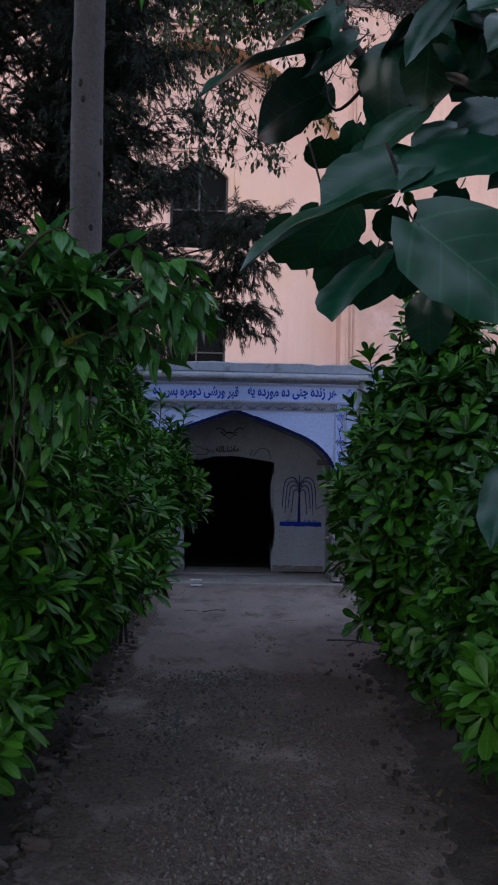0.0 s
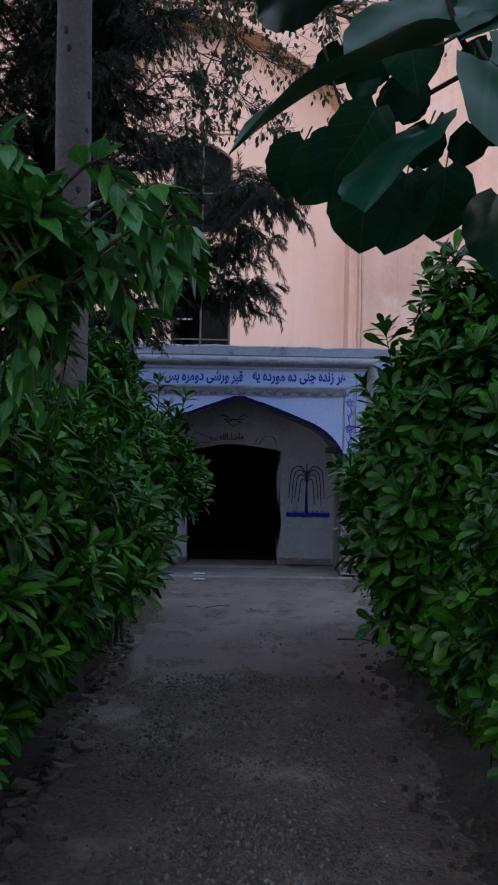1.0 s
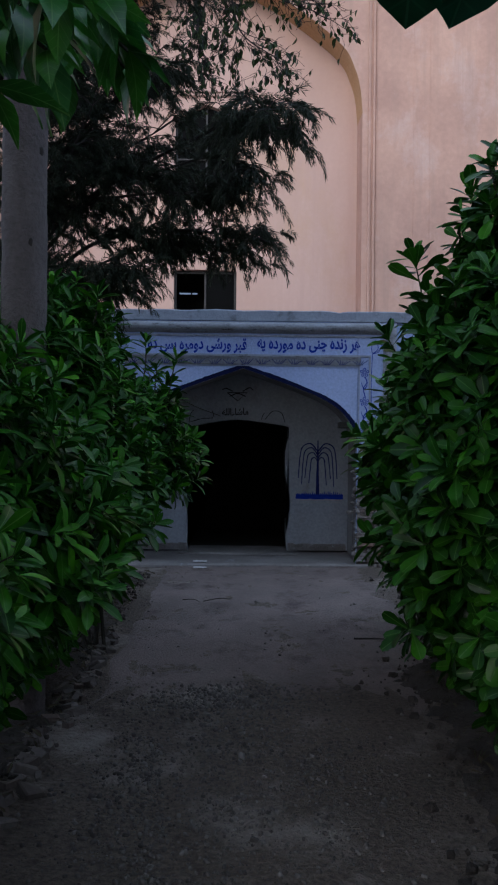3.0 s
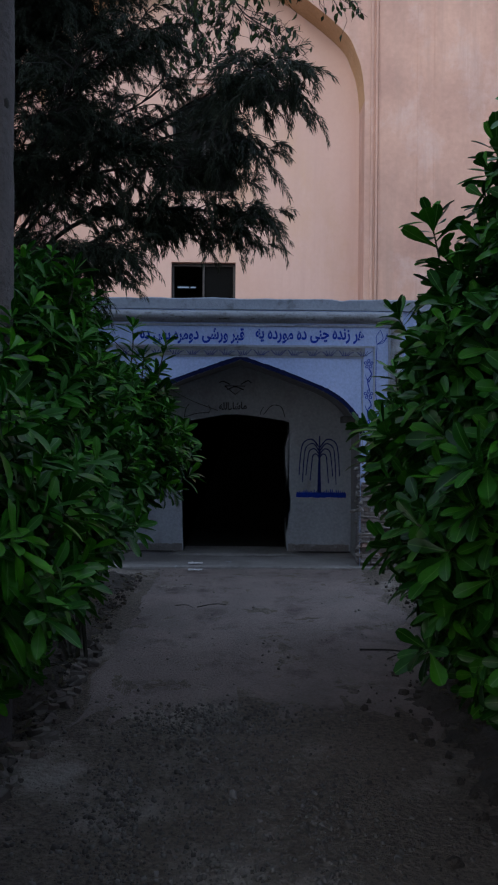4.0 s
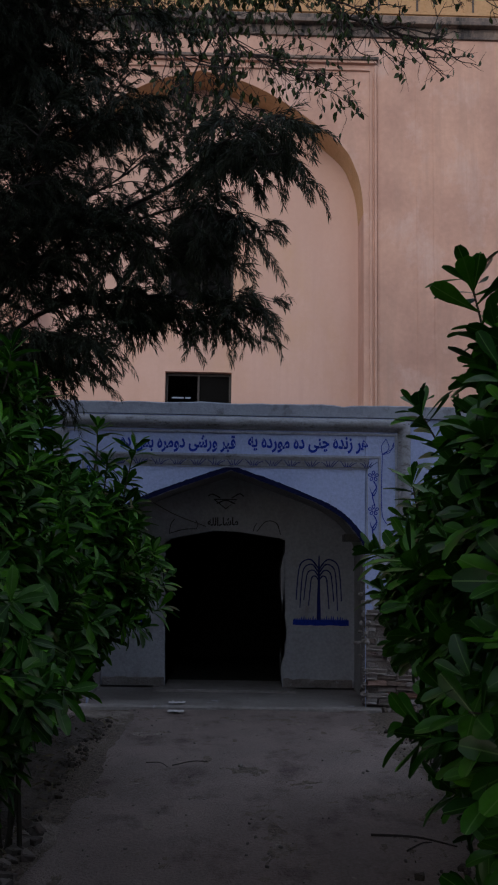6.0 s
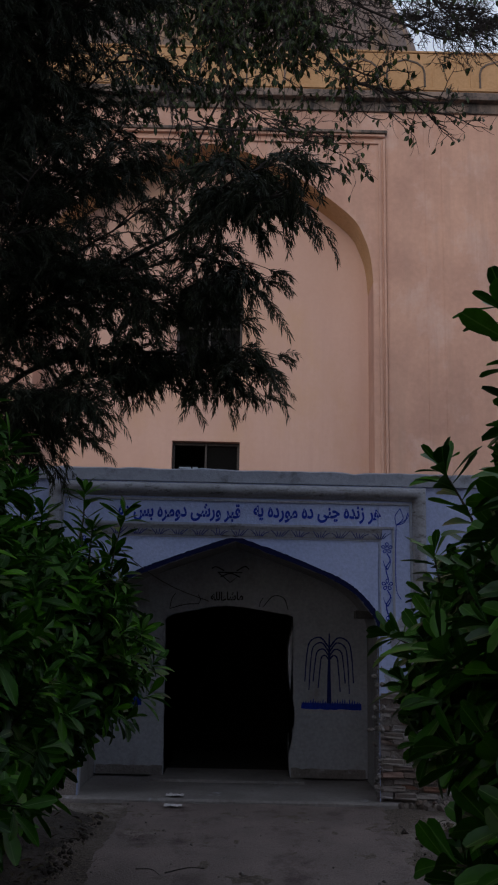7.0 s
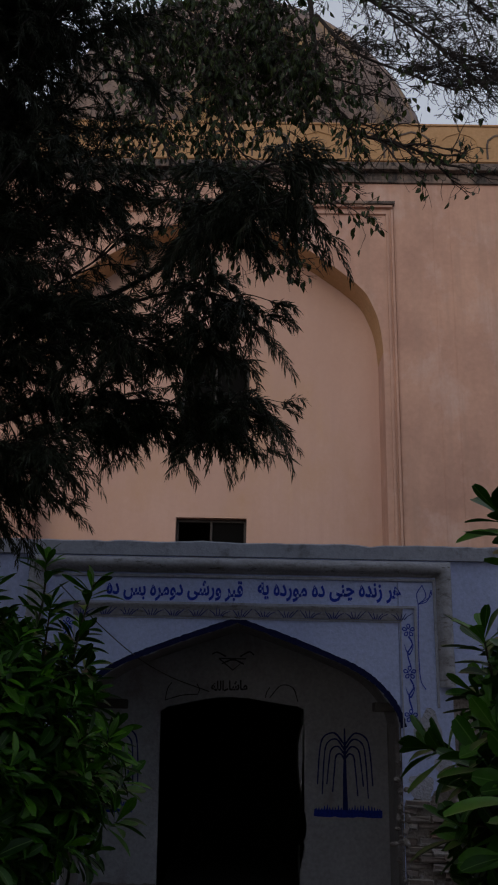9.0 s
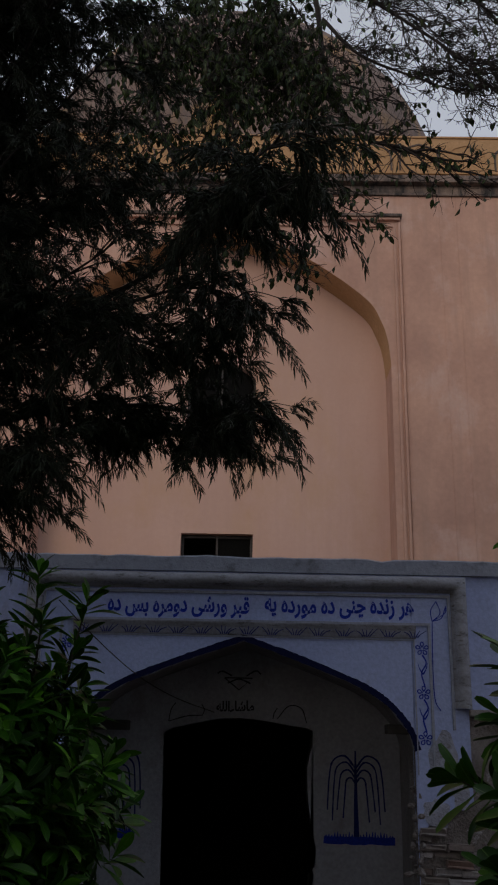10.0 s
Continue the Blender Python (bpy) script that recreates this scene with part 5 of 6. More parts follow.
fig_leaf((0.56, 2.60, 2.77), (0.325, 2.58, 2.665), (0.1, 0.5, 0.8), 1.0, 2)
fig_leaf((0.90, 1.92, 2.36), (0.62, 1.82, 2.25), (0.0, -0.55, 0.9), 0.95, 0)
fig_leaf((0.90, 1.58, 1.70), (0.655, 1.50, 1.475), (-0.75, -0.15, 0.65), 0.72, 1)
fig_leaf((0.74, 1.92, 2.02), (0.715, 1.90, 1.87), (-0.4, -0.9, 0.2), 0.8, 2)
fig_leaf((0.585, 1.76, 2.06), (0.435, 1.64, 1.895), (-0.70, -0.42, 0.75), 0.82, 0)
# these hang from a further twig, their tips swung away
fig_leaf((0.70, 2.96, 2.34), (0.675, 3.07, 2.035), (-0.1, -1.0, -0.4), 0.74, 2)
fig_leaf((0.81, 2.98, 2.34), (0.80, 3.08, 2.04), (0.1, -1.0, -0.4), 0.74, 1)
fig_leaf((0.61, 2.84, 2.40), (0.565, 2.95, 2.17), (-0.2, -1.0, -0.3), 0.7, 2)
fig_leaf((0.60, 2.98, 2.42), (0.495, 3.10, 2.18), (-0.2, -1.0, -0.4), 0.7, 1)
fig_leaf((0.52, 2.99, 2.43), (0.42, 3.12, 2.21), (-0.15, -1.0, -0.5), 0.68, 2)
fig_leaf((0.92, 2.98, 2.36), (0.935, 3.08, 2.08), (0.2, -1.0, -0.3), 0.72, 2)
fig_leaf((0.66, 2.62, 2.38), (0.56, 2.74, 2.19), (-0.2, -1.0, -0.4), 0.75, 1)
rnd = random.Random(77)
for k in range(96):
    c = Vector((rnd.uniform(0.5, 1.35), rnd.uniform(1.75, 3.35), 0)) if k < 46 else Vector((rnd.uniform(0.72, 1.25), rnd.uniform(1.7, 2.4), 0)) if k < 74 else Vector((rnd.uniform(0.58, 0.9), rnd.uniform(2.5, 3.4), 0))
    c.z = 2.42 + 0.35 * (c.x - 0.45) + rnd.uniform(-0.04, 0.42)
    d = Vector((rnd.uniform(-1.0, 0.4), rnd.uniform(-0.7, 0.5), rnd.uniform(-0.9, 0.0))).normalized() * rnd.uniform(0.13, 0.20)
    if c.y > 2.4 and c.x < 1.0 and k % 2:
        continue
    if c.y > 2.4:
        d = Vector((d.x * 0.6, 0.05 + abs(d.y) * 0.6, -0.12))
    fig_leaf(c, c + d, (rnd.uniform(-0.4, 0.3), rnd.uniform(-1.3, -0.2), 1.0 if c.y < 2.4 else -0.3), 1.05 if c.y < 2.4 else 0.85, k % 3)
# unseen leaves further right, added to shade the near bed
for k in range(150):
    c = Vector((rnd.uniform(1.4, 3.1), rnd.uniform(0.6, 3.9), rnd.uniform(2.3, 3.4)))
    d = Vector((rnd.uniform(-1, 1), rnd.uniform(-1, 1), rnd.uniform(-0.9, 0.0))).normalized() * rnd.uniform(0.16, 0.24)
    fig_leaf(c, c + d, (rnd.uniform(-0.4, 0.4), rnd.uniform(-0.5, 0.5), 1.0), 1.15, k % 3)
for ctrl, r in (([(2.3, 2.2, -0.05), (2.25, 2.3, 1.6), (1.7, 2.4, 2.6), (1.2, 2.5, 2.75), (0.72, 2.5, 2.80), (0.55, 2.5, 3.1)], 0.03), ([(1.75, 2.4, 2.5), (1.2, 2.1, 2.25), (0.9, 1.95, 2.17), (0.70, 1.9, 2.22), (0.62, 1.85, 2.34)], 0.011), ([(1.3, 2.5, 2.72), (0.9, 2.8, 2.6), (0.66, 2.9, 2.5), (0.55, 2.9, 2.75)], 0.009), ([(1.1, 2.15, 2.24), (0.92, 1.8, 2.0), (0.86, 1.62, 1.72)], 0.006), ([(0.72, 2.5, 2.80), (0.60, 2.55, 2.70), (0.56, 2.6, 2.86)], 0.007)):
    fig_tubes.add(curve_points([Vector(c) + FIG_INV for c in ctrl], 6), r, r * 0.35, 7)
part("branchwork", fig_tubes.mesh(), TWIG, fig, kind="stuff", smooth=True)
bm = bmesh.new()
bmesh.ops.create_icosphere(bm, subdivisions=2, radius=0.013)
for v in bm.verts:
    if v.co.z < 0:
        v.co.z *= 1.5
for p in ((0.68, 1.895, 2.235), (0.89, 1.945, 2.155)):
    b2 = bm.copy()
    bmesh.ops.translate(b2, verts=b2.verts, vec=Vector(p) + FIG_INV)
    part("fruit", b2, LEAF_NEW, fig, "small unripe green fig", smooth=True)
bm.free()


# ---- straight grey trunk ----
tall = thing("tall_tree", "straight grey-barked tree trunk rising from the shrubs", "tree")
tall.location = (-0.72, 6.4, 0)
tt = Tubes()
tt.add([Vector((0.01 * noise.noise((z, 0, 0)) - 0.003 * z, 0, z)) for z in np.linspace(-0.1, 8.5, 60)], 0.128, 0.105, 18, 0.10)
part("trunk", tt.mesh(), BARK, tall, smooth=True)
rnd = random.Random(5)
for z, a in ((4.75, 20), (4.4, 250), (4.28, 262), (3.75, 330), (3.35, 300), (3.2, 225), (3.05, 330), (4.0, 340), (2.55, 300)):
    bm = bmesh.new()
    bmesh.ops.create_icosphere(bm, subdivisions=2, radius=0.022)
    for v in bm.verts:
        v.co = Vector((v.co.x * 0.45, v.co.y * 0.8, v.co.z * 1.3)) * rnd.uniform(0.85, 1.15)
    bmesh.ops.transform(bm, matrix=pose(0, 0, 0, 0, 0, a) @ pose(0.116, 0, z), verts=bm.verts)
    bmesh.ops.translate(bm, verts=bm.verts, vec=(-0.003 * z, 0, 0))
    part("knot", bm, TWIG, tall, "dark knot")
crown_tubes, spots = Tubes(), []
for k in range(46):
    a = rnd.uniform(0, 6.28)
    reach = rnd.uniform(0.8, 3.6)
    tip = Vector((reach * math.cos(a), reach * math.sin(a) - 1.6, rnd.uniform(6.3, 9.5)))
    path = curve_points([Vector((-0.02, 0, rnd.uniform(6.0, 8.3))), Vector((tip.x * 0.5, tip.y * 0.5, tip.z - 0.1)), tip], 6)
    crown_tubes.add(path, 0.035, 0.008, 5)
    for j in range(130):
        p = path[rnd.randrange(4, len(path))] + Vector((rnd.gauss(0, 0.35), rnd.gauss(0, 0.35), rnd.gauss(0, 0.3)))
        spots.append(np.array(frame_of(p, (rnd.gauss(0, 1), rnd.gauss(0, 1), rnd.gauss(-0.5, 0.6)), (rnd.gauss(0, 0.5), rnd.gauss(0, 0.5), 1), rnd.uniform(1.3, 2.2))))
part("limbs", crown_tubes.mesh(), BARK, tall)
foliage("crown", BROAD_SHAPES, spots, LEAF, tall)


# ---- unseen trees behind the walk, added to shade porch and path ----
def shade_tree(x, y, height, spread, seed):
    rnd = random.Random(seed)
    t = thing("unseen_tree", "unseen leafy tree added to shade the garden from behind", "tree", "garden trees")
    t.location = (x, y, 0)
    tubes, spots = Tubes(), []
    tubes.add(curve_points([Vector((0, 0, -0.1)), Vector((0.1, 0.05, height * 0.3)), Vector((-0.1, 0, height * 0.6)), Vector((0, 0, height * 0.9))], 6), 0.17, 0.06, 9, 0.15)
    for k in range(60):
        a, reach = rnd.uniform(0, 6.28), spread * math.sqrt(rnd.uniform(0.05, 1))
        tip = Vector((reach * math.cos(a), reach * math.sin(a), height * rnd.uniform(0.45, 1.0)))
        path = curve_points([Vector((0, 0, max(height * 0.3, tip.z - 1.6))), Vector((tip.x * 0.5, tip.y * 0.5, tip.z - 0.2)), tip], 5)
        tubes.add(path, 0.04, 0.008, 5)
        for j in range(90):
            p = path[rnd.randrange(4, len(path))] + Vector((rnd.gauss(0, 0.4), rnd.gauss(0, 0.4), rnd.gauss(0, 0.35)))
            spots.append(np.array(frame_of(p, (rnd.gauss(0, 1), rnd.gauss(0, 1), rnd.gauss(-0.5, 0.6)), (rnd.gauss(0, 0.5), rnd.gauss(0, 0.5), 1), rnd.uniform(1.8, 3.0))))
    part("trunk", tubes.mesh(), BARK, t)
    foliage("crown", BROAD_SHAPES[:1], spots, LEAF, t)


for x, y, h, s, seed in ((-4.2, -3.0, 9.5, 2.6, 1), (1.2, -5.5, 10.0, 2.8, 2), (5.0, -1.5, 9.0, 2.6, 3), (-5.5, 2.5, 8.5, 2.4, 4), (5.6, 4.5, 8.0, 2.2, 5), (-1.2, -9.0, 10.0, 2.8, 6)):
    shade_tree(x, y, h, s, seed)


# ---- weeping tree with narrow leaves ----
NEEDLE_SHAPES = [blade_shape(0.064, 0.0090, d) for d in (0.15, 0.4, 0.25)]
weep = thing("weeping_tree", "dark weeping tree with narrow drooping leaves", "tree")
weep.location = (-1.65, 10.0, 0)
WI = Vector((1.65, -10.0, 0))
wt, wleaves = Tubes(), []
wt.add(curve_points([Vector((0, 0, -0.1)), Vector((0.05, 0, 2.2)), Vector((-0.08, 0.1, 4.6)), Vector((0.05, 0, 8.6))], 8), 0.13, 0.05, 10, 0.15)


def weeping_twig(p, d, rnd, length):
    path = [p]
    for i in range(7):
        d = (d + Vector((rnd.uniform(-0.1, 0.1), rnd.uniform(-0.1, 0.1), -0.15))).normalized()
        path.append(path[-1] + d * length / 7)
    wt.add(path, 0.003, 0.001, 3)
    u = None
    for i in range(28):
        t = i / 28 * 7
        k = int(t)
        q = path[k].lerp(path[k + 1], t - k)
        dd = (path[k + 1] - path[k]).normalized()
        a = i * 2.4 + rnd.uniform(-0.5, 0.5)
        u = dd.orthogonal().normalized()
        side = u * math.cos(a) + dd.cross(u) * math.sin(a)
        wleaves.append(np.array(frame_of(q, dd * 0.9 + side * 0.65 + Vector((0, 0, -0.25)), side + Vector((0, -0.4, 0.4)), rnd.uniform(0.65, 1.15), rnd.uniform(-1, 1))))


def weeping_limb(ctrl, r, seed, twigs, spread=0.35, start=0.2):
    rnd = random.Random(seed)
    path = curve_points([Vector(c) + WI for c in ctrl], 10)
    wt.add(path, r, r * 0.25, 6)
    n = len(path)
    for k in range(twigs // (6 if seed < 10 else 4)):
        i = int(n * (start + (0.98 - start) * rnd.random()))
        p = path[min(i, n - 1)]
        along_it = (path[min(i + 1, n - 1)] - path[max(i - 1, 0)]).normalized()
        d = (along_it * rnd.uniform(0.2, 1.0) + Vector((rnd.uniform(-1, 1), rnd.uniform(-1, 1), rnd.uniform(-0.5, 0.6)))).normalized()
        sub = curve_points([p, p + d * spread * 0.5 + Vector((0, 0, 0.04)), p + d * spread * rnd.uniform(0.7, 1.3) - Vector((0, 0, 0.06))], 4)
        wt.add(sub, 0.006, 0.002, 4)
        for j in range(8):
            q = sub[rnd.randrange(2, len(sub))]
            weeping_twig(q, (d * 0.7 + Vector((rnd.uniform(-0.8, 0.8), rnd.uniform(-0.8, 0.8), rnd.uniform(-0.4, 0.35)))).normalized(), rnd, rnd.uniform(0.10, 0.24))


weeping_limb([(-1.65, 10.0, 2.7), (-0.9, 9.5, 3.25), (-0.1, 9.4, 3.38), (0.40, 9.5, 3.36), (0.72, 9.3, 3.27)], 0.022, 1, 260, 0.30)
weeping_limb([(-1.65, 10.0, 3.0), (-1.0, 9.3, 3.5), (-0.2, 9.0, 3.6), (0.3, 9.1, 3.55)], 0.02, 2, 200, 0.32)
weeping_limb([(-1.7, 10.0, 3.3), (-0.8, 9.6, 3.8), (0.1, 9.2, 4.15), (0.47, 8.5, 4.0), (0.78, 7.8, 3.72)], 0.022, 3, 190, 0.26, 0.66)
weeping_limb([(0.1, 9.2, 4.15), (0.45, 8.3, 4.02), (0.69, 7.7, 3.82)], 0.01, 4, 100, 0.22)
weeping_limb([(-1.65, 10.0, 2.4), (-1.2, 9.3, 2.80), (-0.75, 9.0, 2.93), (-0.45, 8.9, 2.88)], 0.018, 5, 300, 0.3)
weeping_limb([(-1.65, 10.0, 2.4), (-1.35, 9.6, 2.78), (-1.0, 9.5, 2.85), (-0.72, 9.5, 2.78)], 0.014, 10, 150, 0.3)
weeping_limb([(-1.0, 9.5, 3.0), (-0.4, 9.4, 3.22), (0.1, 9.5, 3.25), (0.5, 9.5, 3.2)], 0.012, 6, 200, 0.24)
weeping_limb([(-1.65, 10.0, 3.0), (-0.9, 9.4, 3.6), (-0.5, 9.2, 3.8), (-0.25, 9.2, 3.75)], 0.02, 7, 230, 0.40)
weeping_limb([(-1.65, 10.0, 3.3), (-1.0, 9.6, 4.2), (-0.6, 9.4, 4.6), (-0.25, 9.3, 4.7)], 0.02, 8, 210, 0.42)
weeping_limb([(-0.6, 9.3, 3.75), (0.1, 9.1, 3.92), (0.38, 9.0, 3.88), (0.55, 8.9, 3.66)], 0.012, 9, 130, 0.26, 0.4)
for s in range(34):
    r5 = random.Random(100 + s)
    z = 3.2 + 0.15 * s
    end = Vector((r5.uniform(-1.4, -0.2) - 0.035 * max(0, s - 20), 9.5 + r5.uniform(-1.5, 0.9), z + r5.uniform(-0.2, 0.8)))
    weeping_limb([(-1.65, 10.0, z - 0.4), ((-1.65 + end.x) / 2, (10 + end.y) / 2, z + 0.25), tuple(end)], 0.02, 200 + s, 96, 0.50, 0.12)
for s in range(30):
    r5 = random.Random(300 + s)
    z = 2.6 + 0.18 * s
    end = Vector((-2.7 + r5.uniform(-0.6, 0.6), 9.5 + r5.uniform(-1.5, 0.9), z + r5.uniform(-0.2, 0.6)))
    weeping_limb([(-1.65, 10.0, z - 0.3), ((-1.65 + end.x) / 2, (10 + end.y) / 2, z + 0.25), tuple(end)], 0.02, 400 + s, 100, 0.5, 0.12)
for s in range(20):
    r5 = random.Random(500 + s)
    z = 4.6 + 0.17 * s
    end = Vector((r5.uniform(-1.3, -0.45), 9.0 + r5.uniform(-1.2, 0.9), z + r5.uniform(-0.2, 0.6)))
    weeping_limb([(-1.65, 10.0, z - 0.3), ((-1.65 + end.x) / 2, (10 + end.y) / 2, z + 0.25), tuple(end)], 0.018, 600 + s, 84, 0.5, 0.2)
part("trunk", wt.mesh(), TWIG, weep)
foliage("leaves", NEEDLE_SHAPES, wleaves, NEEDLE, weep)


# ---- half-bare tree with fine twigs ----
OVAL = [leaf_shape(0.10, 0.055, (0.1, 0.8, 1.0, 0.6, 0.0), 0.2, d, 0.002, s) for s, d in ((1, 0.2), (2, 0.4))]
bare = thing("half_bare_tree", "half-bare tree with fine dark twigs and few leaves", "tree")
bare.location = (-2.9, 11.8, 0)
BI = Vector((2.9, -11.8, 0))
bt, bleaves = Tubes(), []
bt.add(curve_points([Vector((0, 0, -0.1)), Vector((0.1, 0.1, 3.5)), Vector((-0.1, 0.4, 7.5)), Vector((0.3, 0.8, 11.0))], 8), 0.16, 0.08, 10, 0.15)


def grow(p, d, length, r, depth, rnd, bend, leaf):
    path = [p]
    n = 6
    for i in range(n):
        d = (d + Vector((rnd.gauss(0, 0.16), rnd.gauss(0, 0.12), rnd.gauss(0, 0.16))) + bend * 0.12).normalized()
        path.append(path[-1] + d * length / n)
    bt.add(path, r, r * 0.45, 5 if depth > 2 else 4 if depth > 1 else 3)
    if depth <= 1:
        for q in path[2:]:
            if rnd.random() < leaf:
                bleaves.append(np.array(frame_of(q, (rnd.gauss(0, 0.5), rnd.gauss(0, 0.5), -1), (rnd.gauss(0, 1), -1, 0.3), rnd.uniform(0.6, 1.1))))
    if depth:
        for k in range(5 if depth > 1 else 4):
            i = rnd.randrange(1, n + 1)
            side = Vector((rnd.gauss(0, 1), rnd.gauss(0, 0.6), rnd.gauss(0, 1))).normalized()
            grow(path[i], (d * 0.75 + side * 0.75).normalized(), length * rnd.uniform(0.45, 0.7), max(r * 0.5, 0.0048), depth - 1, rnd, bend, leaf)


def bare_limb(ctrl, r, seed, shoots, depth, length, bend, leaf, start=0.25):
    rnd = random.Random(seed)
    path = curve_points([Vector(c) + BI for c in ctrl], 8)
    bt.add(path, r, r * 0.3, 6, 0.1)
    n = len(path)
    for k in range(shoots):
        i = int(n * (start + (0.99 - start) * k / shoots))
        d = (path[min(i + 1, n - 1)] - path[max(i - 1, 0)]).normalized()
        side = Vector((rnd.gauss(0, 1), rnd.gauss(0, 0.6), rnd.gauss(0, 1))).normalized()
        grow(path[i], (d + side * 0.7).normalized(), length * rnd.uniform(0.7, 1.2), r * 0.35, depth, rnd, Vector(bend), leaf)


bare_limb([(-2.7, 12.3, 9.0), (-0.6, 13.2, 10.9), (0.9, 13.5, 11.2), (1.22, 13.5, 10.4), (1.36, 13.5, 9.1), (1.75, 13.5, 8.39), (2.3, 13.5, 8.2), (2.85, 13.5, 7.95)], 0.05, 1, 16, 2, 0.6, (0.5, 0, -0.2), 0.12, 0.5)
bare_limb([(0.9, 13.4, 11.2), (1.5, 13.1, 10.3), (2.1, 13.0, 9.7), (2.7, 13.0, 9.2), (3.1, 13.0, 8.75)], 0.035, 2, 24, 3, 0.62, (0.6, 0, -0.15), 0.006, 0.1)
bare_limb([(0.9, 13.4, 11.2), (1.7, 13.1, 10.8), (2.5, 13.0, 10.3), (3.3, 13.0, 9.7)], 0.035, 3, 18, 3, 0.62, (0.6, 0, -0.25), 0.006, 0.1)
bare_limb([(1.3, 13.3, 9.9), (1.7, 13.1, 9.2), (2.3, 13.0, 8.8), (2.9, 13.0, 8.55)], 0.025, 7, 16, 3, 0.5, (0.5, 0, -0.05), 0.01, 0.1)
bare_limb([(-2.8, 12.2, 8.0), (-1.4, 12.8, 10.0), (-0.9, 13.0, 9.9), (-0.6, 13.0, 8.4), (-0.35, 13.0, 7.6), (0.09, 13.0, 7.3)], 0.028, 4, 16, 2, 0.6, (0.3, 0, -0.5), 0.14, 0.45)
bare_limb([(-1.4, 12.8, 10.2), (-0.3, 13.0, 10.2), (0.1, 13.0, 9.0), (0.25, 13.0, 8.0), (0.75, 13.0, 7.4), (1.5, 13.0, 7.1)], 0.022, 5, 18, 2, 0.55, (0.3, 0, -0.4), 0.16, 0.3)
bare_limb([(-0.3, 13.0, 10.6), (0.5, 13.0, 10.1), (0.8, 13.0, 9.2), (0.9, 13.0, 8.6)], 0.02, 6, 22, 2, 0.7, (0.1, 0, -0.5), 0.30, 0.1)
bare_limb([(-0.9, 12.9, 10.4), (-0.3, 13.0, 9.7), (0.1, 13.0, 9.4), (0.5, 13.0, 9.0)], 0.02, 8, 22, 2, 0.8, (0.1, 0, -0.5), 0.35, 0.1)
bare_limb([(0.1, 13.0, 8.9), (0.3, 13.0, 7.9), (0.35, 13.0, 7.2), (0.5, 13.0, 6.8), (0.95, 13.0, 6.5)], 0.02, 9, 14, 2, 0.5, (0.3, 0, -0.4), 0.14, 0.3)
bare_limb([(0.3, 13.0, 7.9), (0.0, 13.0, 7.2), (-0.1, 13.0, 6.8), (0.1, 13.0, 6.3)], 0.016, 10, 12, 2, 0.45, (0.1, 0, -0.5), 0.14, 0.3)
for k, (x, z) in enumerate(((-1.1, 9.6), (-0.6, 9.2), (-0.1, 9.5), (0.35, 9.1), (0.8, 9.4), (1.2, 9.0), (-0.8, 8.5), (0.0, 8.5))):
    bare_limb([(x - 0.5, 12.9, z + 1.1), (x - 0.1, 13.0, z + 0.5), (x, 13.0, z), (x + 0.15, 13.0, z - 0.6)], 0.014, 20 + k, 11, 2, 0.5, (0.15, 0, -0.5), 0.26, 0.15)
part("trunk", bt.mesh(), TWIG, bare)
foliage("leaves", OVAL, bleaves, SMALL, bare)


# ---- small things on the ground ----
rnd = random.Random(21)
def chunk_mesh(seed):
    """A lump of broken brick: a worn block with knocked-off corners."""
    rk = random.Random(seed)
    bm = boxed((-0.075, -0.05, -0.035), (0.075, 0.05, 0.035), 0.012)
    cut = Vector((rk.choice((-1, 1)), rk.choice((-1, 1)), rk.choice((0.4, 1)))).normalized()
    for v in bm.verts:
        over = v.co.dot(cut) - 0.045
        if over > 0:
            v.co -= cut * over * 0.9
        v.co += Vector((rk.uniform(-1, 1), rk.uniform(-1, 1), rk.uniform(-1, 1))) * 0.006
    me = bpy.data.meshes.new("edging_stone")
    bm.to_mesh(me)
    bm.free()
    me.materials.append(STONE)
    return me


stones = [chunk_mesh(60 + k) for k in range(6)]
y = 3.0
while y < 8.4:
    x = -0.50 + 0.06 * noise.noise((y * 1.5, 0, 0)) - 0.04 * (y < 5) + rnd.uniform(-0.07, 0.07)
    ob = new("edging_stone", stones[rnd.randrange(6)])
    s = rnd.uniform(0.3, 0.85)
    ob.matrix_basis = pose(x, y, ground_height(x, y) + 0.010, rnd.uniform(-25, 25), rnd.uniform(-25, 25), rnd.uniform(0, 180)) @ Matrix.Scale(s, 4)
    tagged(ob, "dusty half-buried lump of broken brick edging the path", "stone", "path edging stones")
    y += 0.06 * s + rnd.uniform(0.0, 0.05)
clod_shapes = []
for k in range(3):
    rk = random.Random(900 + k)
    vs = np.array([(x, y, z) for x in (-1, 1) for y in (-1, 1) for z in (-1, 1)]) * 0.5
    vs = vs * np.array([[rk.uniform(0.6, 1.2) for _ in range(3)] for _ in range(8)])
    clod_shapes.append((vs, np.array([(0, 1, 3, 2), (4, 6, 7, 5), (0, 4, 5, 1), (2, 3, 7, 6), (0, 2, 6, 4), (1, 5, 7, 3)]), np.zeros((8, 2))))
clods = []
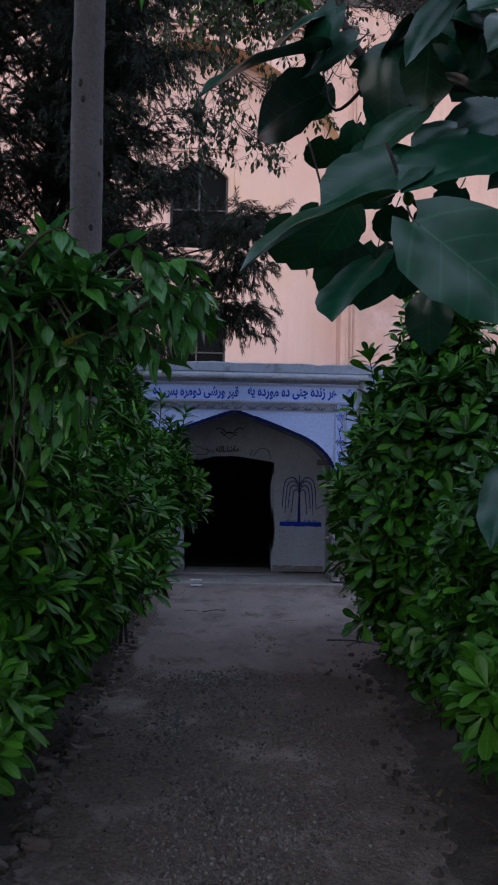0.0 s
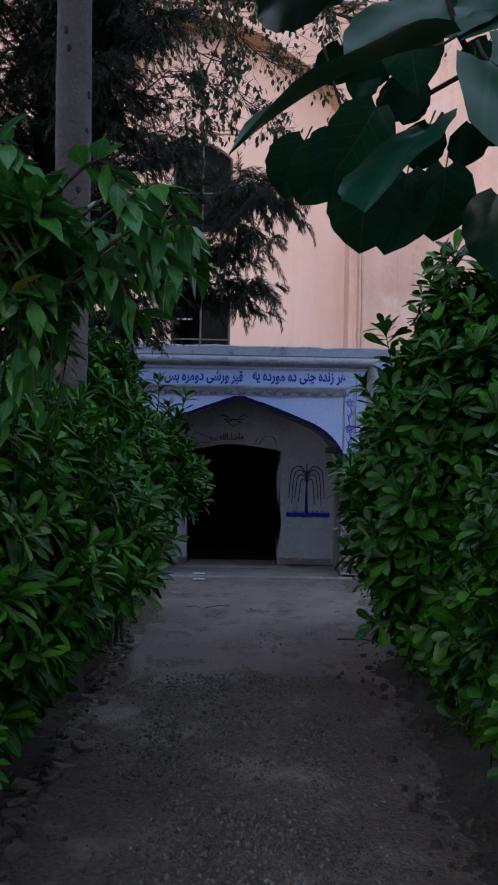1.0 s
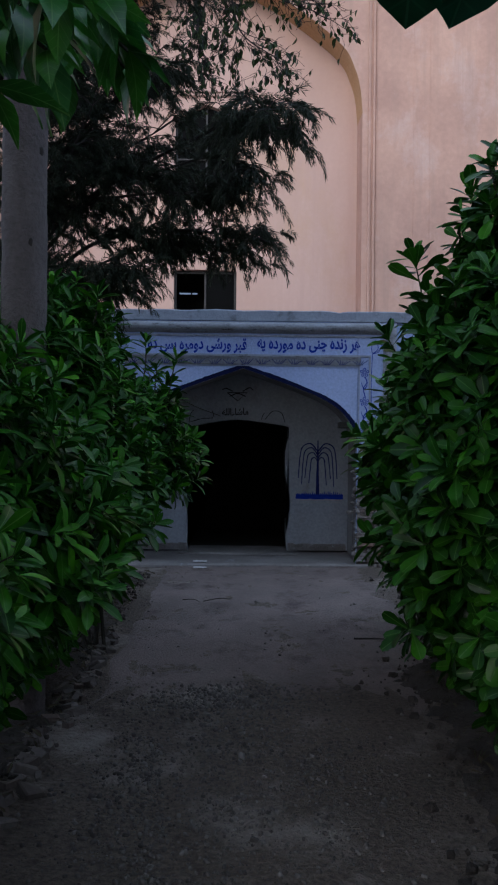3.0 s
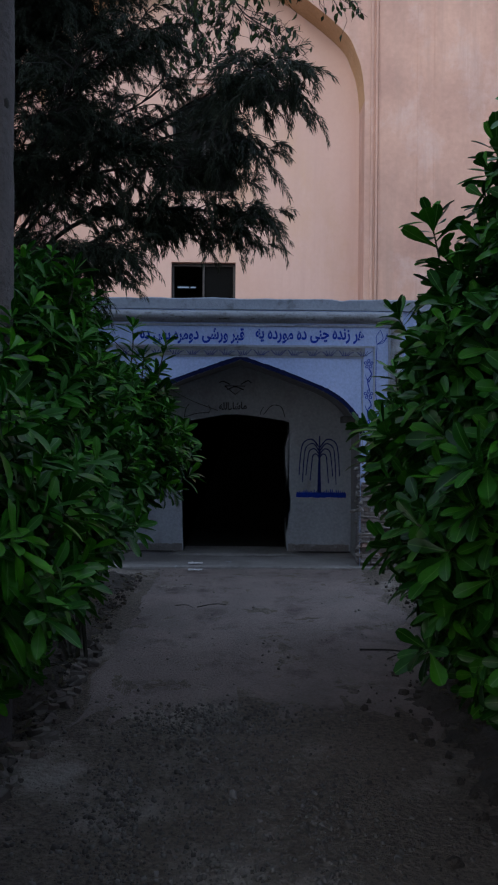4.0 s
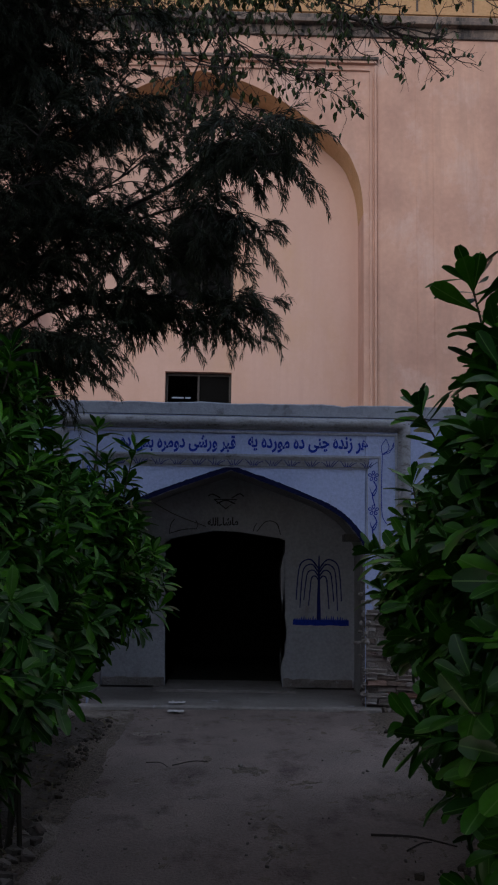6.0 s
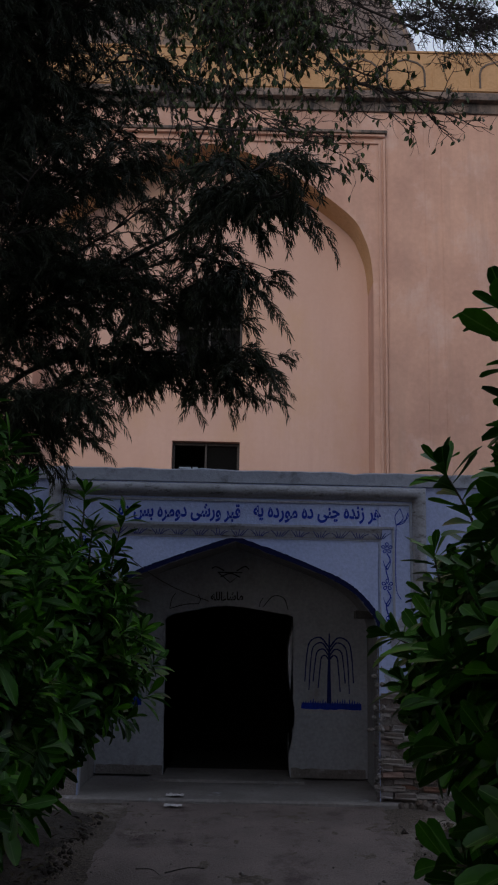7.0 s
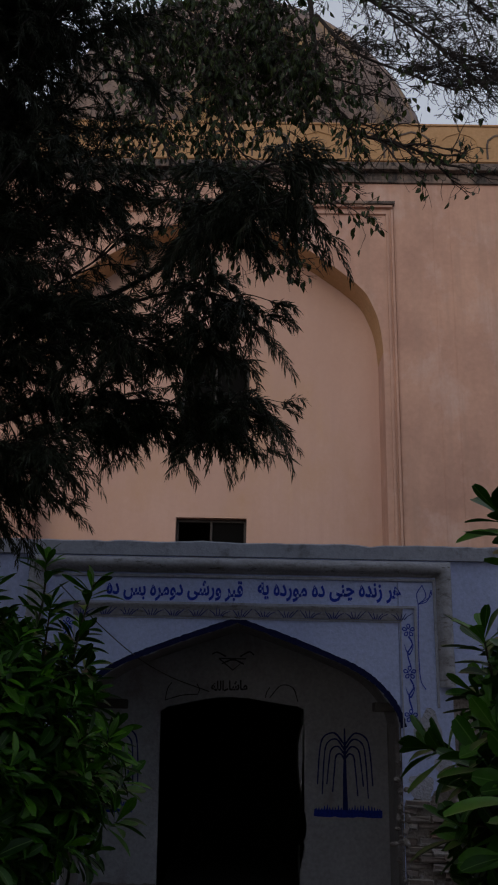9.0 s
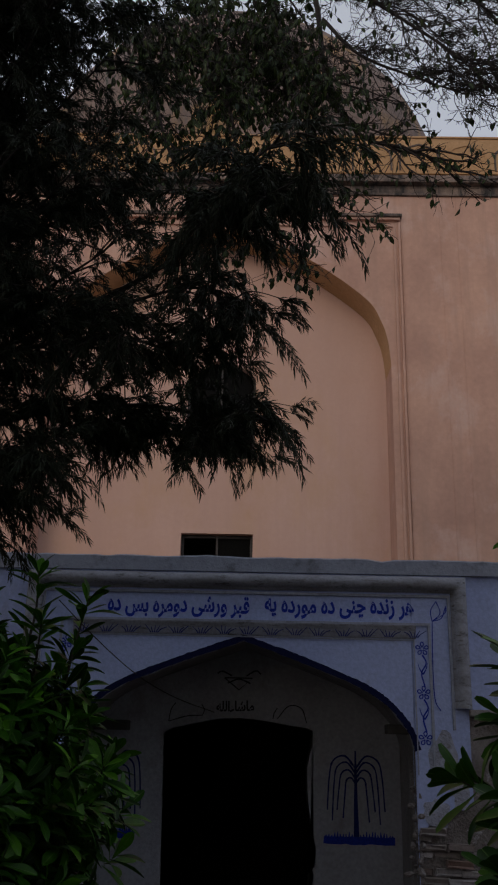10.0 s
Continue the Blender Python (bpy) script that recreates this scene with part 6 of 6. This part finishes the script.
for k in range(1300):
    side = k % 2
    y = rnd.uniform(2.0, 11.6)
    x = bed_edge(y) + 0.12 + rnd.gauss(0, 0.17) if side else -0.5 - abs(rnd.gauss(0, 0.16))
    s = 0.008 + 0.045 * rnd.random() ** 5
    clods.append(np.array(pose(x, y, ground_height(x, y) + 0.012 - s * 0.15, rnd.uniform(0, 90), rnd.uniform(0, 90), rnd.uniform(0, 90)) @ Matrix.Scale(s, 4)))
tagged(foliage("soil_clods", clod_shapes, clods, SOIL, None, "loose soil clods and small stones along the path edges"), category="soil")
cube = (np.array([(x, y, z) for x in (-1, 1) for y in (-1, 1) for z in (-1, 1)]) * 0.5, np.array([(0, 1, 3, 2), (4, 6, 7, 5), (0, 4, 5, 1), (2, 3, 7, 6), (0, 2, 6, 4), (1, 5, 7, 3)]), np.zeros((8, 2)))
chips = []
for k in range(24000):
    if k % 6:
        x, y = rnd.gauss(0.38, 0.27), rnd.triangular(1.0, 7.3, 6.4)
    else:
        x, y = rnd.uniform(-0.8, 2.0), rnd.uniform(1.5, 12.2)
    if noise.noise((x * 1.2, y * 1.2, 4)) < -0.12 and k % 3:
        continue
    s = 0.005 + 0.014 * rnd.random() ** 4 + (0.012 if rnd.random() < 0.012 else 0)
    if y > 7.2 and k % 5:
        continue
    m = pose(x, y, ground_height(x, y) + s * 0.15, rnd.uniform(0, 90), rnd.uniform(0, 90), rnd.uniform(0, 90)) @ Matrix.Diagonal((s, s * rnd.uniform(0.6, 1.4), s * 0.7, 1))
    chips.append(np.array(m))
gravel = foliage("gravel", [cube], chips, GRIT, None, "loose fine gravel and grit strewn over the path")
tagged(gravel, category="gravel")
litter = []
for k in range(1100):
    side = rnd.random() < 0.5
    x = -0.5 - abs(rnd.gauss(0, 0.25)) if side else 1.0
    y = rnd.uniform(2.0, 11.5)
    x = x if side else bed_edge(y) + 0.1 + abs(rnd.gauss(0, 0.25))
    litter.append(np.array(frame_of((x, y, ground_height(x, y) + 0.045 + rnd.uniform(0, 0.015)), (rnd.gauss(0, 1), rnd.gauss(0, 1), rnd.gauss(0, 0.15)), (rnd.gauss(0, 0.3), rnd.gauss(0, 0.3), 1), rnd.uniform(0.25, 0.6))))
DEAD = leafy("dead leaf", [(0.06, 0.042, 0.03), (0.10, 0.075, 0.05), (0.04, 0.03, 0.024)], 0.8)
tagged(foliage("leaf_litter", SLIM, litter, DEAD, None, "dry brown fallen leaves along the path edges"), category="leaf litter")
for a, b, r in (((1.35, 8.3), (1.78, 8.12), 0.008), ((1.5, 8.05), (1.66, 8.2), 0.005), ((0.15, 9.9), (0.4, 10.05), 0.005), ((-0.05, 10.0), (0.12, 9.85), 0.004)):
    tb = Tubes()
    pa, pb = Vector((*a, ground_height(*a) + 0.012)), Vector((*b, ground_height(*b) + 0.014))
    tb.add(curve_points([pa, pa.lerp(pb, 0.5) + Vector((0.02, 0.02, 0.012)), pb], 5), r, r * 0.5, 6, 0.2)
    part("fallen_twig", tb.mesh(), TWIG, None, "thin dry twig lying on the path", "twig", group="fallen twigs")
# two small off-white sheets, one on the step and one before it
for x, y, z, w, d, s in ((0.02, 12.50, 0.036, 0.17, 0.10, 1), (0.03, 12.15, 0.008, 0.16, 0.10, 2)):
    bm = bmesh.new()
    bmesh.ops.create_grid(bm, x_segments=8, y_segments=6, size=0.5)
    for v in bm.verts:
        v.co = Vector((x + v.co.x * w + 0.01 * noise.noise((v.co.y * 6, s, 0)), y + v.co.y * d, z + 0.012 + 0.014 * noise.noise((v.co.x * 6, v.co.y * 6, s))))
    bmesh.ops.solidify(bm, geom=list(bm.faces), thickness=0.002)
    part("white_sheet", bm, OFF_WHITE, None, "small crumpled off-white sheet by the step", "scrap", group="paper scraps")
